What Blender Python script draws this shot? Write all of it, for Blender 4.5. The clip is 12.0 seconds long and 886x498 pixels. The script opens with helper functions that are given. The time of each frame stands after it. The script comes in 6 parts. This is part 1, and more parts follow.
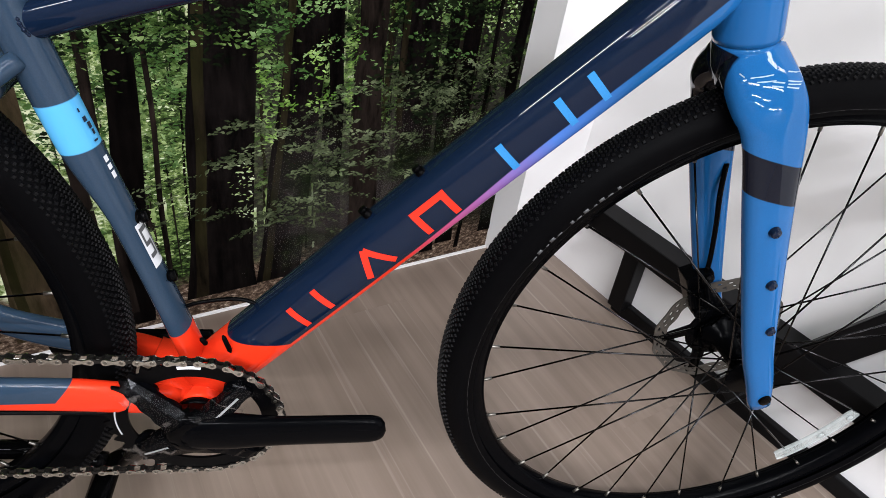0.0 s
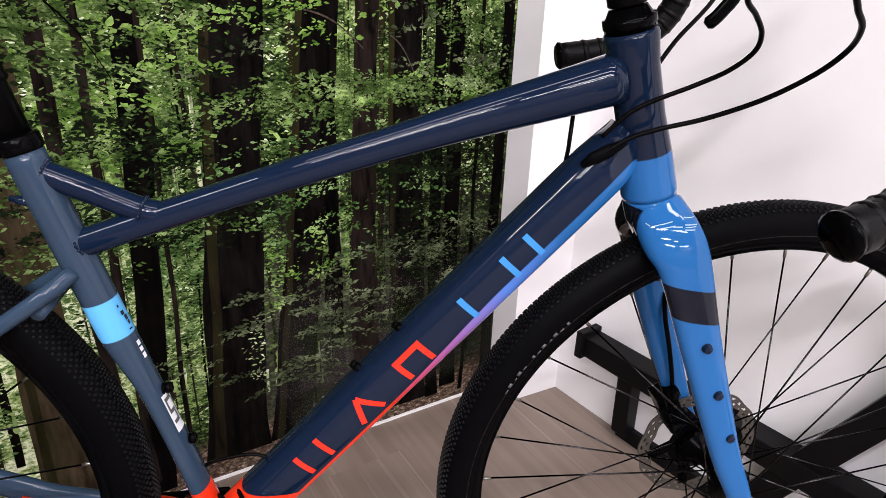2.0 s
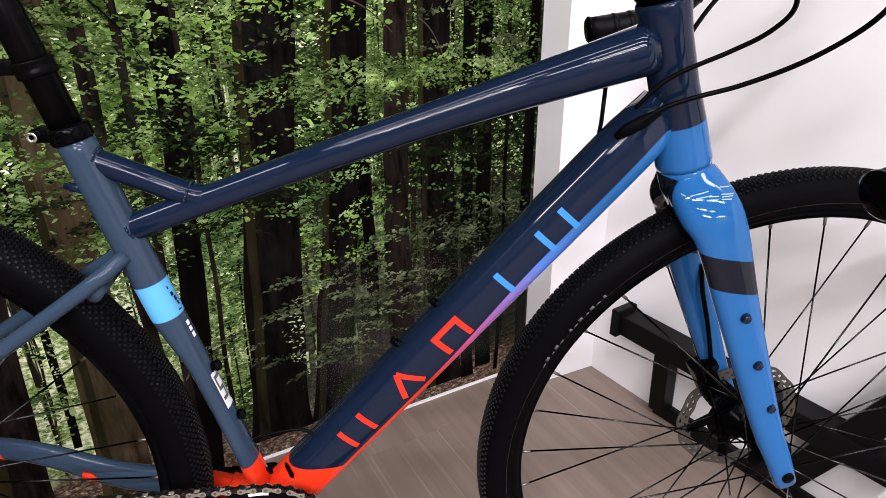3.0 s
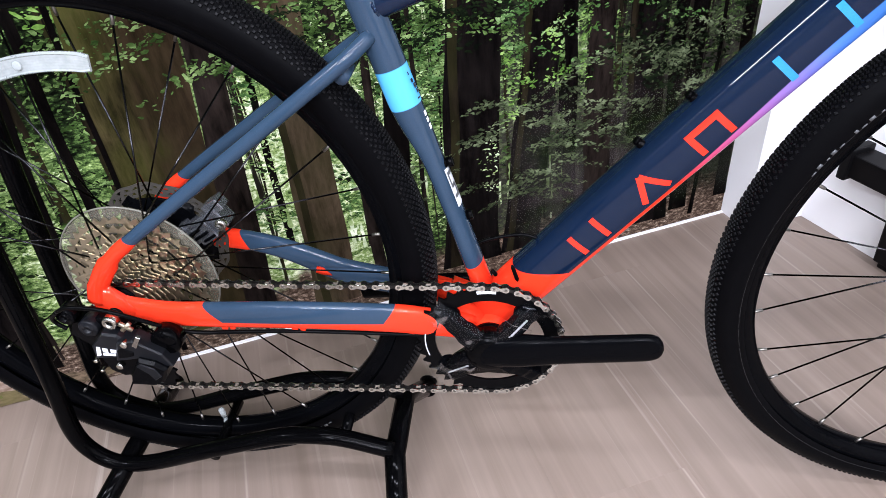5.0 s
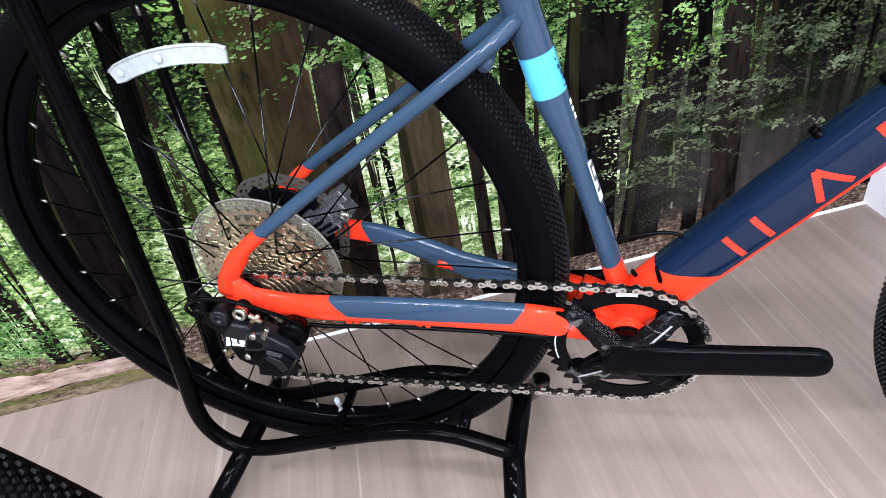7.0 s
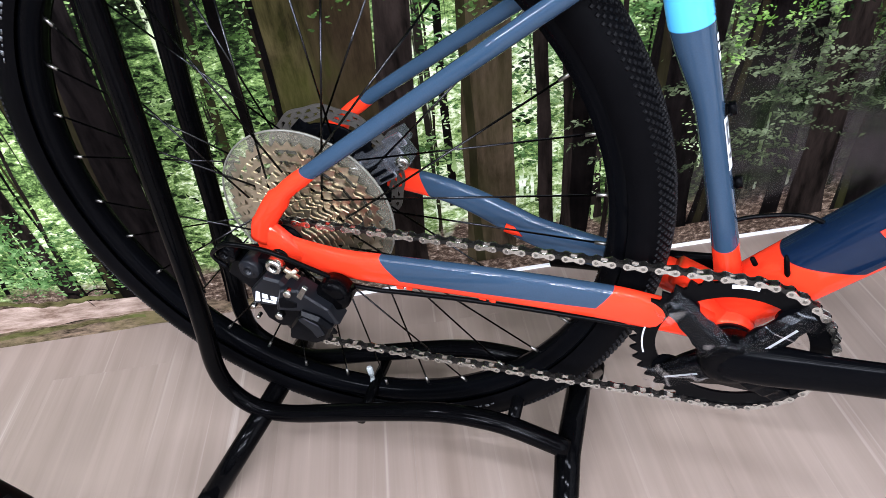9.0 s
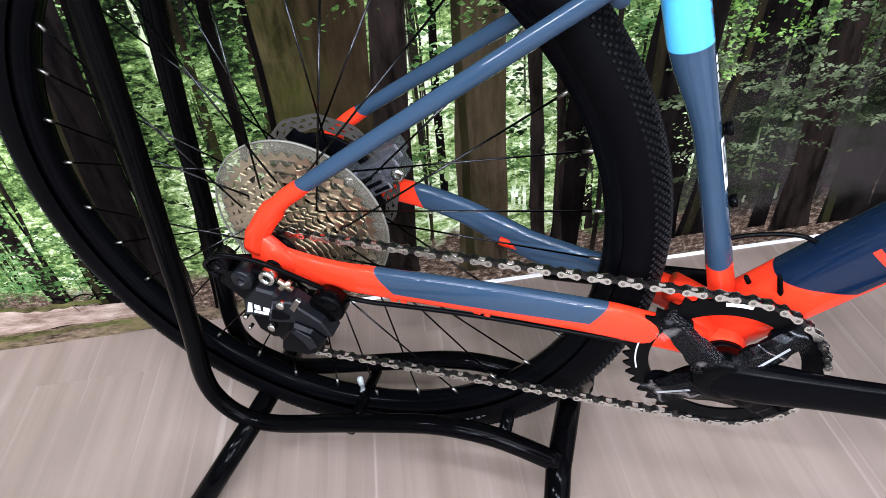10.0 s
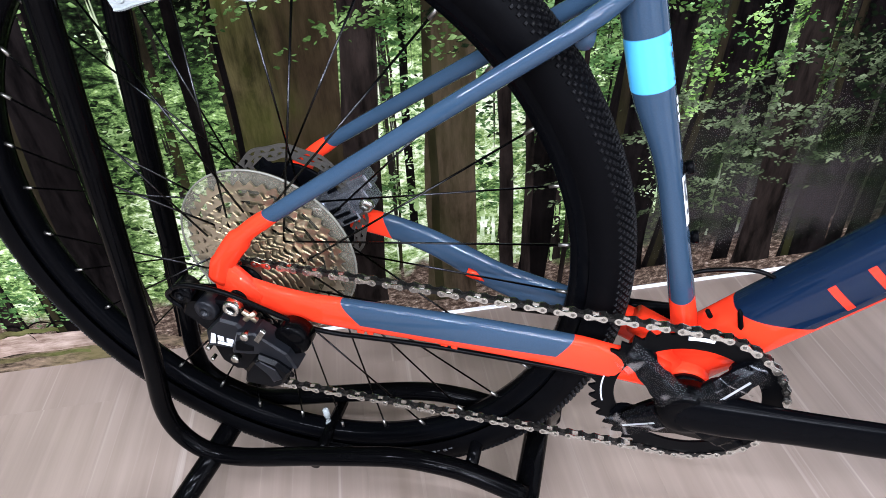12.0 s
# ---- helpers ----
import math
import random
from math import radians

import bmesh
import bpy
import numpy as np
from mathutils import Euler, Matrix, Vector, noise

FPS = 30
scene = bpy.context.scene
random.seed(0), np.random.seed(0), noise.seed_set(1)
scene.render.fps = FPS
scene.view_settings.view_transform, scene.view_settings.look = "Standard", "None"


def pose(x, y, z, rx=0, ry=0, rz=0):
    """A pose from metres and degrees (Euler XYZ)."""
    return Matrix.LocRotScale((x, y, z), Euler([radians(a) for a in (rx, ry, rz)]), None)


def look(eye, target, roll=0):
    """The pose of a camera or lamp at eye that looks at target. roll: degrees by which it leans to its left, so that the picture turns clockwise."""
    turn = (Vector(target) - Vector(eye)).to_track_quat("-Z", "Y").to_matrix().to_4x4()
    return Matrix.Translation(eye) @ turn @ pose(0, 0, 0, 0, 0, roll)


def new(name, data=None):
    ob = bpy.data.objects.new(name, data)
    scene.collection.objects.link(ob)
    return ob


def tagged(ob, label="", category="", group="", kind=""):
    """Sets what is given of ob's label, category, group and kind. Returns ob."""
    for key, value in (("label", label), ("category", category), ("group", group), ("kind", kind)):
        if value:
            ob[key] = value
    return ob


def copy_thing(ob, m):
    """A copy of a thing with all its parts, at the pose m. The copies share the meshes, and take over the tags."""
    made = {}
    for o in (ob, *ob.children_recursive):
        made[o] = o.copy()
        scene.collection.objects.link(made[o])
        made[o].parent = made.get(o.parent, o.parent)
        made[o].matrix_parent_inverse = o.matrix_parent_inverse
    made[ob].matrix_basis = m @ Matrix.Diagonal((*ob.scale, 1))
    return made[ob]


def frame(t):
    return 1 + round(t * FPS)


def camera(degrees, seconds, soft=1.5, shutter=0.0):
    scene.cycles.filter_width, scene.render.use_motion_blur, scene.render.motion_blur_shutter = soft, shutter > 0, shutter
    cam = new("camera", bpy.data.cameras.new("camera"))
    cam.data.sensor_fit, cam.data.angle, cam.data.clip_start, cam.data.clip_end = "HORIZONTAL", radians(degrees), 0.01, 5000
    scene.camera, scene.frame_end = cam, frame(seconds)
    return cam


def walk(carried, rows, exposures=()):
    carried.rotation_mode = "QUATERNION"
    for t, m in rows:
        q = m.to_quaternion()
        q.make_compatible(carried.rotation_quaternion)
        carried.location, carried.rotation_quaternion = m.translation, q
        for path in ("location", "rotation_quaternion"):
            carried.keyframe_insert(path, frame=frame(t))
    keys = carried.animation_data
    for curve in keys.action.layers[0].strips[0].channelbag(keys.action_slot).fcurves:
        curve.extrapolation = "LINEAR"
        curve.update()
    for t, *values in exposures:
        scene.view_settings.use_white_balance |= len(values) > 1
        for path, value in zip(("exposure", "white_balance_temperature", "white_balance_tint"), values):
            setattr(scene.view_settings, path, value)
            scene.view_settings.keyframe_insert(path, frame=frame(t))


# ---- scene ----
cam = camera(69.98, 12.0, 0.8)
PATH = [
    (0.0, (0.1129, -0.4644, 0.8376), (0.2933, 0.3227, 0.2479), 9.59),
    (0.5, (0.1255, -0.4620, 0.8585), (0.2849, 0.3551, 0.3045), 6.98),
    (1.0, (0.1346, -0.4899, 0.8820), (0.2985, 0.3674, 0.3939), 4.92),
    (1.5, (0.1340, -0.5339, 0.8980), (0.2835, 0.3644, 0.4850), 3.44),
    (2.0, (0.1365, -0.5520, 0.8996), (0.2911, 0.3513, 0.4995), 2.31),
    (2.5, (0.1332, -0.5566, 0.8995), (0.2782, 0.3473, 0.4971), 2.25),
    (3.0, (0.1295, -0.5642, 0.8943), (0.2356, 0.3371, 0.4743), -0.34),
    (3.5, (0.1173, -0.5712, 0.8808), (0.1683, 0.3176, 0.4254), -2.62),
    (3.7, (0.1066, -0.5713, 0.8675), (0.1265, 0.2997, 0.3765), -3.86),
    (5.3, (0.0179, -0.5551, 0.8140), (-0.1455, 0.2334, 0.2211), -7.88),
    (5.5, (0.0058, -0.5441, 0.8119), (-0.1832, 0.2371, 0.2169), -9.22),
    (6.0, (-0.0197, -0.5305, 0.8149), (-0.2540, 0.2390, 0.2208), -10.09),
    (6.5, (-0.0225, -0.5302, 0.8145), (-0.2655, 0.2327, 0.2154), -10.63),
    (7.0, (-0.0226, -0.5325, 0.8160), (-0.2788, 0.2295, 0.2213), -11.11),
    (7.5, (-0.0280, -0.5326, 0.8141), (-0.2920, 0.2223, 0.2136), -10.85),
    (7.7, (-0.0343, -0.5228, 0.8037), (-0.3018, 0.2300, 0.2024), -10.46),
    (9.3, (-0.1093, -0.4580, 0.7539), (-0.3798, 0.2543, 0.1062), -6.82),
    (9.5, (-0.1119, -0.4572, 0.7569), (-0.3690, 0.2569, 0.1059), -6.60),
    (10.0, (-0.1088, -0.4579, 0.7616), (-0.3706, 0.2687, 0.1264), -5.94),
    (10.5, (-0.1086, -0.4563, 0.7650), (-0.3547, 0.2842, 0.1395), -5.07),
    (11.0, (-0.1071, -0.4568, 0.7660), (-0.3488, 0.2940, 0.1512), -4.38),
    (11.5, (-0.1044, -0.4556, 0.7651), (-0.3374, 0.3028, 0.1564), -3.86),
    (12.0, (-0.1066, -0.4548, 0.7659), (-0.3287, 0.3094, 0.1604), -3.13),
]
EXPOSURES = [(0.0, -0.53, 6350, 12), (1.0, -0.50, 6450, 16), (2.0, -0.51, 6600, 21), (3.7, -0.44, 6550, 19), (5.3, 0.17, 5800, 16), (6.2, 0.28, 5750, 15), (7.7, 0.31, 5750, 15), (9.5, 0.25, 5720, 14), (12.0, 0.32, 5680, 14)]
walk(cam, [(t, look(e, g, r)) for t, e, g, r in PATH], EXPOSURES)

# ---- light: a windowless shop under ceiling battens out of view ----
world = bpy.data.worlds.new("world")
scene.world = world
world.use_nodes = True
world.node_tree.nodes["Background"].inputs[0].default_value = (0.8, 0.9, 1.0, 1)
world.node_tree.nodes["Background"].inputs[1].default_value = 0.03

WALL_ANGLE = math.atan(0.4182)
WALL_D = 0.4766
U = Vector((math.cos(WALL_ANGLE), math.sin(WALL_ANGLE), 0))
NRM = Vector((math.sin(WALL_ANGLE), -math.cos(WALL_ANGLE), 0))
ORIGIN = Vector((0, WALL_D, 0))
CEIL = 2.7


def lamp(name, at, size, size_y, power, rz=0.0, color=(0.97, 0.98, 1.0)):
    d = bpy.data.lights.new(name, "AREA")
    d.shape, d.size, d.size_y, d.energy, d.color = "RECTANGLE", size, size_y, power, color
    ob = new(name, d)
    ob.matrix_world = pose(*at, 0, 0, rz)
    return ob


# first batten is added to lift the white wall; far rows even it
LAMPS = [(-1.85, -1.75, 95), (-0.25, -0.9, 17), (1.0, -1.0, 24), (-0.45, -2.0, 36), (0.95, -2.1, 42), (-0.5, -3.3, 105), (0.9, -3.4, 105), (-0.3, -4.5, 180), (1.4, -4.6, 190)]
for lx, ly, watts in LAMPS:
    lamp("ceiling_lamp", (lx, ly, CEIL - 0.075), 1.2, 0.12, watts)


# ---- helpers ----
def part(name, bm, material, parent=None, label="", smooth=True):
    me = bpy.data.meshes.new(name)
    bmesh.ops.recalc_face_normals(bm, faces=bm.faces)
    bm.to_mesh(me)
    bm.free()
    if smooth:
        for p in me.polygons:
            p.use_smooth = True
    mats = material if isinstance(material, (list, tuple)) else [material]
    for m in mats:
        me.materials.append(m)
    ob = new(name, me)
    if parent is not None:
        ob.parent = parent
    if label:
        tagged(ob, label)
    return ob


def piece(name, me, m, parent):
    ob = new(name, me)
    ob.parent = parent
    ob.matrix_basis = m
    return ob


def mesh_of(name, bm, material, smooth=True):
    me = bpy.data.meshes.new(name)
    bmesh.ops.recalc_face_normals(bm, faces=bm.faces)
    bm.to_mesh(me)
    bm.free()
    if smooth:
        for p in me.polygons:
            p.use_smooth = True
    me.materials.append(material)
    return me


def thing(name, at, label, category, group="", kind=""):
    ob = new(name)
    ob.empty_display_size = 0.05
    ob.location = at
    return tagged(ob, label, category, group, kind)


def smooth_path(pts, n=8):
    """Catmull-Rom through the points; every point is a tuple of numbers."""
    pts = [np.array(p, float) for p in pts]
    if len(pts) < 3 or n <= 1:
        return pts
    ext = [2 * pts[0] - pts[1]] + pts + [2 * pts[-1] - pts[-2]]
    out = []
    for i in range(1, len(ext) - 2):
        p0, p1, p2, p3 = ext[i - 1:i + 3]
        for k in range(n):
            t = k / n
            out.append(0.5 * (2 * p1 + (p2 - p0) * t + (2 * p0 - 5 * p1 + 4 * p2 - p3) * t * t
                              + (3 * p1 - p0 - 3 * p2 + p3) * t ** 3))
    out.append(pts[-1])
    return out


def sweep(bm, path, radii, seg=16, side=Vector((0, 1, 0)), square=2.0, caps=True):
    """A tube along path; radii: per point (half width along side, half height across it) or one number.
    square: 2 is an ellipse, more is boxier."""
    path = [Vector(p) for p in path]
    rings = []
    for i, p in enumerate(path):
        d = (path[min(i + 1, len(path) - 1)] - path[max(i - 1, 0)]).normalized()
        s = side - d * side.dot(d)
        if s.length < 1e-4:
            s = Vector((1, 0, 0)) - d * d.x
        s.normalize()
        h = d.cross(s).normalized()
        r = radii[i] if isinstance(radii, (list, tuple)) else radii
        a, b = (r, r) if isinstance(r, (int, float)) else (r[0], r[1])
        ring = []
        for k in range(seg):
            t = 2 * math.pi * k / seg
            c, q = math.cos(t), math.sin(t)
            c = math.copysign(abs(c) ** (2 / square), c)
            q = math.copysign(abs(q) ** (2 / square), q)
            ring.append(bm.verts.new(p + s * a * c + h * b * q))
        rings.append(ring)
    for r0, r1 in zip(rings, rings[1:]):
        for k in range(seg):
            bm.faces.new((r0[k], r0[(k + 1) % seg], r1[(k + 1) % seg], r1[k]))
    if caps:
        bm.faces.new(rings[0][::-1])
        bm.faces.new(rings[-1])


def rod(bm, a, b, r, seg=8, r2=None):
    sweep(bm, [a, b], [r, r if r2 is None else r2], seg)


def lathe(bm, profile, centre, seg=64, closed=True, axis="y"):
    """Profile of (radius, offset along the axis), turned about an axis through centre."""
    cx, cy, cz = centre
    rings = []
    for k in range(seg):
        t = 2 * math.pi * k / seg
        c, s = math.cos(t), math.sin(t)
        if axis == "y":
            rings.append([bm.verts.new((cx + r * c, cy + o, cz + r * s)) for r, o in profile])
        else:
            rings.append([bm.verts.new((cx + r * c, cy + r * s, cz + o)) for r, o in profile])
    n = len(profile)
    for k in range(seg):
        a, b = rings[k], rings[(k + 1) % seg]
        for i in range(n if closed else n - 1):
            j = (i + 1) % n
            bm.faces.new((a[i], a[j], b[j], b[i]))


def box(bm, lo, hi, m=None, bevel=0.0):
    v = [Vector((x, y, z)) for x in (lo[0], hi[0]) for y in (lo[1], hi[1]) for z in (lo[2], hi[2])]
    if m is not None:
        v = [m @ p for p in v]
    v = [bm.verts.new(p) for p in v]
    fs = [bm.faces.new([v[i] for i in f]) for f in
          ((0, 1, 3, 2), (4, 6, 7, 5), (0, 4, 5, 1), (2, 3, 7, 6), (0, 2, 6, 4), (1, 5, 7, 3))]
    if bevel:
        es = {e for f in fs for e in f.edges}
        bmesh.ops.bevel(bm, geom=list(es), offset=bevel, segments=2, affect="EDGES", profile=0.6)


def slab(bm, outline, off, thick, m=None):
    """A flat plate: outline of (x, z), from y = off to off + thick."""
    m = m or Matrix.Identity(4)
    a = [bm.verts.new(m @ Vector((x, off, z))) for x, z in outline]
    b = [bm.verts.new(m @ Vector((x, off + thick, z))) for x, z in outline]
    bm.faces.new(a)
    bm.faces.new(b[::-1])
    n = len(a)
    for i in range(n):
        j = (i + 1) % n
        bm.faces.new((a[i], b[i], b[j], a[j]))


def ring_plate(bm, outer, inner, off, thick):
    """A flat ring between two outlines of equal count."""
    n = len(outer)
    vs = [[bm.verts.new((x, y, z)) for x, z in o] for o, y in
          ((outer, off), (inner, off), (outer, off + thick), (inner, off + thick))]
    for i in range(n):
        j = (i + 1) % n
        bm.faces.new((vs[0][i], vs[0][j], vs[1][j], vs[1][i]))
        bm.faces.new((vs[2][j], vs[2][i], vs[3][i], vs[3][j]))
        bm.faces.new((vs[0][j], vs[0][i], vs[2][i], vs[2][j]))
        bm.faces.new((vs[1][i], vs[1][j], vs[3][j], vs[3][i]))


# ---- materials ----
class Nodes:
    def __init__(self, name):
        self.mat = bpy.data.materials.new(name)
        self.mat.use_nodes = True
        self.t = self.mat.node_tree
        self.b = self.t.nodes["Principled BSDF"]

    def n(self, kind):
        return self.t.nodes.new(kind)

    def put(self, a, b):
        self.t.links.new(a, b)

    def coord(self, which="Object"):
        return self.n("ShaderNodeTexCoord").outputs[which]

    def scaled(self, vec, scale, loc=(0, 0, 0), rot=(0, 0, 0)):
        mp = self.n("ShaderNodeMapping")
        mp.inputs["Scale"].default_value = scale
        mp.inputs["Location"].default_value = loc
        mp.inputs["Rotation"].default_value = rot
        self.put(vec, mp.inputs[0])
        return mp.outputs[0]

    def noise(self, vec, scale, detail=4, rough=0.6, out=0, dist=0.0):
        nd = self.n("ShaderNodeTexNoise")
        nd.inputs["Scale"].default_value = scale
        nd.inputs["Detail"].default_value = detail
        nd.inputs["Roughness"].default_value = rough
        nd.inputs["Distortion"].default_value = dist
        self.put(vec, nd.inputs["Vector"])
        return nd.outputs[out]

    def ramp(self, fac, stops, mode="LINEAR"):
        nd = self.n("ShaderNodeValToRGB")
        nd.color_ramp.interpolation = mode
        els = nd.color_ramp.elements
        while len(els) < len(stops):
            els.new(0.5)
        for e, (p, c) in zip(els, stops):
            e.position = p
            e.color = (*c, 1) if len(c) == 3 else c
        self.put(fac, nd.inputs[0])
        return nd.outputs[0]

    def math(self, op, a, b=0.0, clamp=False):
        nd = self.n("ShaderNodeMath")
        nd.operation, nd.use_clamp = op, clamp
        for i, v in enumerate((a, b)):
            if isinstance(v, (int, float)):
                nd.inputs[i].default_value = v
            else:
                self.put(v, nd.inputs[i])
        return nd.outputs[0]

    def dot(self, vec, d):
        nd = self.n("ShaderNodeVectorMath")
        nd.operation = "DOT_PRODUCT"
        self.put(vec, nd.inputs[0])
        nd.inputs[1].default_value = d
        return nd.outputs["Value"]

    def step(self, v, edge, soft=0.0005):
        nd = self.n("ShaderNodeMapRange")
        nd.inputs["From Min"].default_value = edge - soft
        nd.inputs["From Max"].default_value = edge + soft
        self.put(v, nd.inputs["Value"])
        return nd.outputs[0]

    def mix(self, fac, a, b, mode="MIX"):
        nd = self.n("ShaderNodeMix")
        nd.data_type, nd.blend_type = "RGBA", mode
        for i, v in ((0, fac), (6, a), (7, b)):
            if isinstance(v, (int, float)):
                nd.inputs[i].default_value = v
            elif isinstance(v, tuple):
                nd.inputs[i].default_value = (*v, 1)
            else:
                self.put(v, nd.inputs[i])
        return nd.outputs[2]

    def bump(self, h, strength, dist=0.001):
        nd = self.n("ShaderNodeBump")
        nd.inputs["Strength"].default_value = strength
        nd.inputs["Distance"].default_value = dist
        self.put(h, nd.inputs["Height"])
        self.put(nd.outputs[0], self.b.inputs["Normal"])

    def set(self, color=None, rough=0.5, metal=0.0, coat=0.0, spec=0.5):
        if color is not None:
            if isinstance(color, tuple):
                self.b.inputs["Base Color"].default_value = (*color, 1)
            else:
                self.put(color, self.b.inputs["Base Color"])
        if isinstance(rough, (int, float)):
            self.b.inputs["Roughness"].default_value = rough
        else:
            self.put(rough, self.b.inputs["Roughness"])
        self.b.inputs["Metallic"].default_value = metal
        self.b.inputs["Coat Weight"].default_value = coat
        self.b.inputs["Coat Roughness"].default_value = 0.06
        self.b.inputs["Specular IOR Level"].default_value = spec
        return self.mat


def plain(name, color, rough=0.5, metal=0.0, coat=0.0, vary=0.12, scale=60.0, bump=0.0, spec=0.5):
    k = Nodes(name)
    v = k.coord()
    f = k.noise(v, scale, 5)
    c = k.mix(f, tuple(x * (1 - vary) for x in color), tuple(min(1, x * (1 + vary)) for x in color))
    f2 = k.noise(v, scale * 0.12, 3)
    r = k.math("ADD", k.math("MULTIPLY", f2, 0.16), max(0.02, rough - 0.08))
    if bump:
        k.bump(f, bump, 0.0006)
    return k.set(c, r, metal, coat, spec)


NAVY = (0.0034, 0.0088, 0.0235)
# a lighter navy on seat tube and stays, with their brighter reflections put in
NAVY_LIFTED = (0.0205, 0.0385, 0.0650)
ORANGE = (0.68, 0.032, 0.009)
SKY = (0.011, 0.096, 0.275)
PALE = (0.075, 0.34, 0.62)


def paint(name, rules, base):
    """Glossy frame paint; rules(k, v, colour) lays further colours over the base."""
    k = Nodes(name)
    v = k.coord()
    f = k.noise(v, 900, 2)
    c = k.mix(f, tuple(x * 0.85 for x in base), tuple(x * 1.15 for x in base))
    c = rules(k, v, c) if rules else c
    smear = k.noise(v, 14, 4)
    rough = k.math("ADD", k.math("MULTIPLY", smear, 0.04), 0.01)
    return k.set(c, rough, 0.0, 0.0, 0.21)


M_BLACK = plain("black_paint", (0.0010, 0.0010, 0.0012), 0.10, vary=0.3, scale=40, spec=0.035)
M_SATIN = plain("satin_black", (0.0012, 0.0012, 0.0014), 0.28, vary=0.3, scale=80, spec=0.04)
M_ANOD = plain("black_anodised", (0.0012, 0.0013, 0.0017), 0.16, 0.0, vary=0.25, scale=200, spec=0.025)
M_RUBBER = plain("rubber", (0.0012, 0.0012, 0.0015), 0.50, vary=0.35, scale=90, bump=0.25, spec=0.025)
M_STEEL = plain("steel", (0.21, 0.20, 0.18), 0.36, 1.0, vary=0.12, scale=120)
M_NICKEL = plain("nickel_cog", (0.47, 0.42, 0.31), 0.38, 1.0, vary=0.2, scale=60)
M_CHAIN = plain("chain_steel", (0.46, 0.45, 0.41), 0.24, 1.0, vary=0.3, scale=150)
M_ORANGE = paint("orange_paint", None, ORANGE)
M_NAVY = paint("navy_paint", None, NAVY)
M_NAVY_LIFTED = paint("lifted_navy_paint", None, NAVY_LIFTED)
M_WHITE_PRINT = plain("white_print", (0.62, 0.64, 0.66), 0.4, vary=0.1)
M_GREY_PRINT = plain("grey_print", (0.06, 0.063, 0.066), 0.45, vary=0.1)
M_TAPE = plain("bar_tape", (0.0016, 0.0016, 0.0018), 0.42, vary=0.3, scale=300, bump=0.5, spec=0.10)
M_DERAIL = plain("moulded_black", (0.0013, 0.0014, 0.0018), 0.20, vary=0.3, scale=160, spec=0.05)
M_SPOKE = plain("black_wire", (0.034, 0.034, 0.036), 0.22, 1.0, vary=0.2, scale=40)
# paler than M_RUBBER: the light the tread knobs catch is in the colour
M_KNOB = plain("lit_knob_rubber", (0.0030, 0.0030, 0.0034), 0.42, vary=0.4, scale=70, spec=0.08)
M_DISC = plain("brushed_disc", (0.075, 0.069, 0.060), 0.42, 0.5, vary=0.2, scale=90)
M_RACK = plain("rack_paint", (0.0036, 0.0034, 0.0038), 0.42, vary=0.3, scale=30, spec=0.13)
M_CHAIN_DARK = plain("dark_link", (0.012, 0.011, 0.010), 0.35, 0.6, vary=0.3)


def reflector_material():
    k = Nodes("clear_reflector")
    v = k.coord()
    f = k.noise(v, 90, 3)
    c = k.mix(f, (0.30, 0.34, 0.335), (0.60, 0.64, 0.63))
    k.bump(f, 0.15, 0.0006)
    k.b.inputs["Alpha"].default_value = 0.48
    return k.set(c, 0.16, 0.0, 0.5)


M_REFLECTOR = reflector_material()


def wall_material():
    k = Nodes("white_wall_paint")
    v = k.coord()
    f = k.noise(v, 1.7, 4)
    g = k.noise(v, 160, 3)
    c = k.mix(f, (0.81, 0.80, 0.80), (0.87, 0.86, 0.86))
    k.bump(g, 0.12, 0.0008)
    return k.set(c, 0.6)


M_WALL = wall_material()
M_CEIL = plain("grey_ceiling_paint", (0.22, 0.22, 0.22), 0.7, vary=0.1, scale=5)
M_LEFTWALL = plain("charcoal_wall_paint", (0.10, 0.10, 0.105), 0.6, vary=0.15, scale=6)
M_DARKWALL = plain("grey_wall_paint", (0.16, 0.16, 0.165), 0.6, vary=0.15, scale=6)


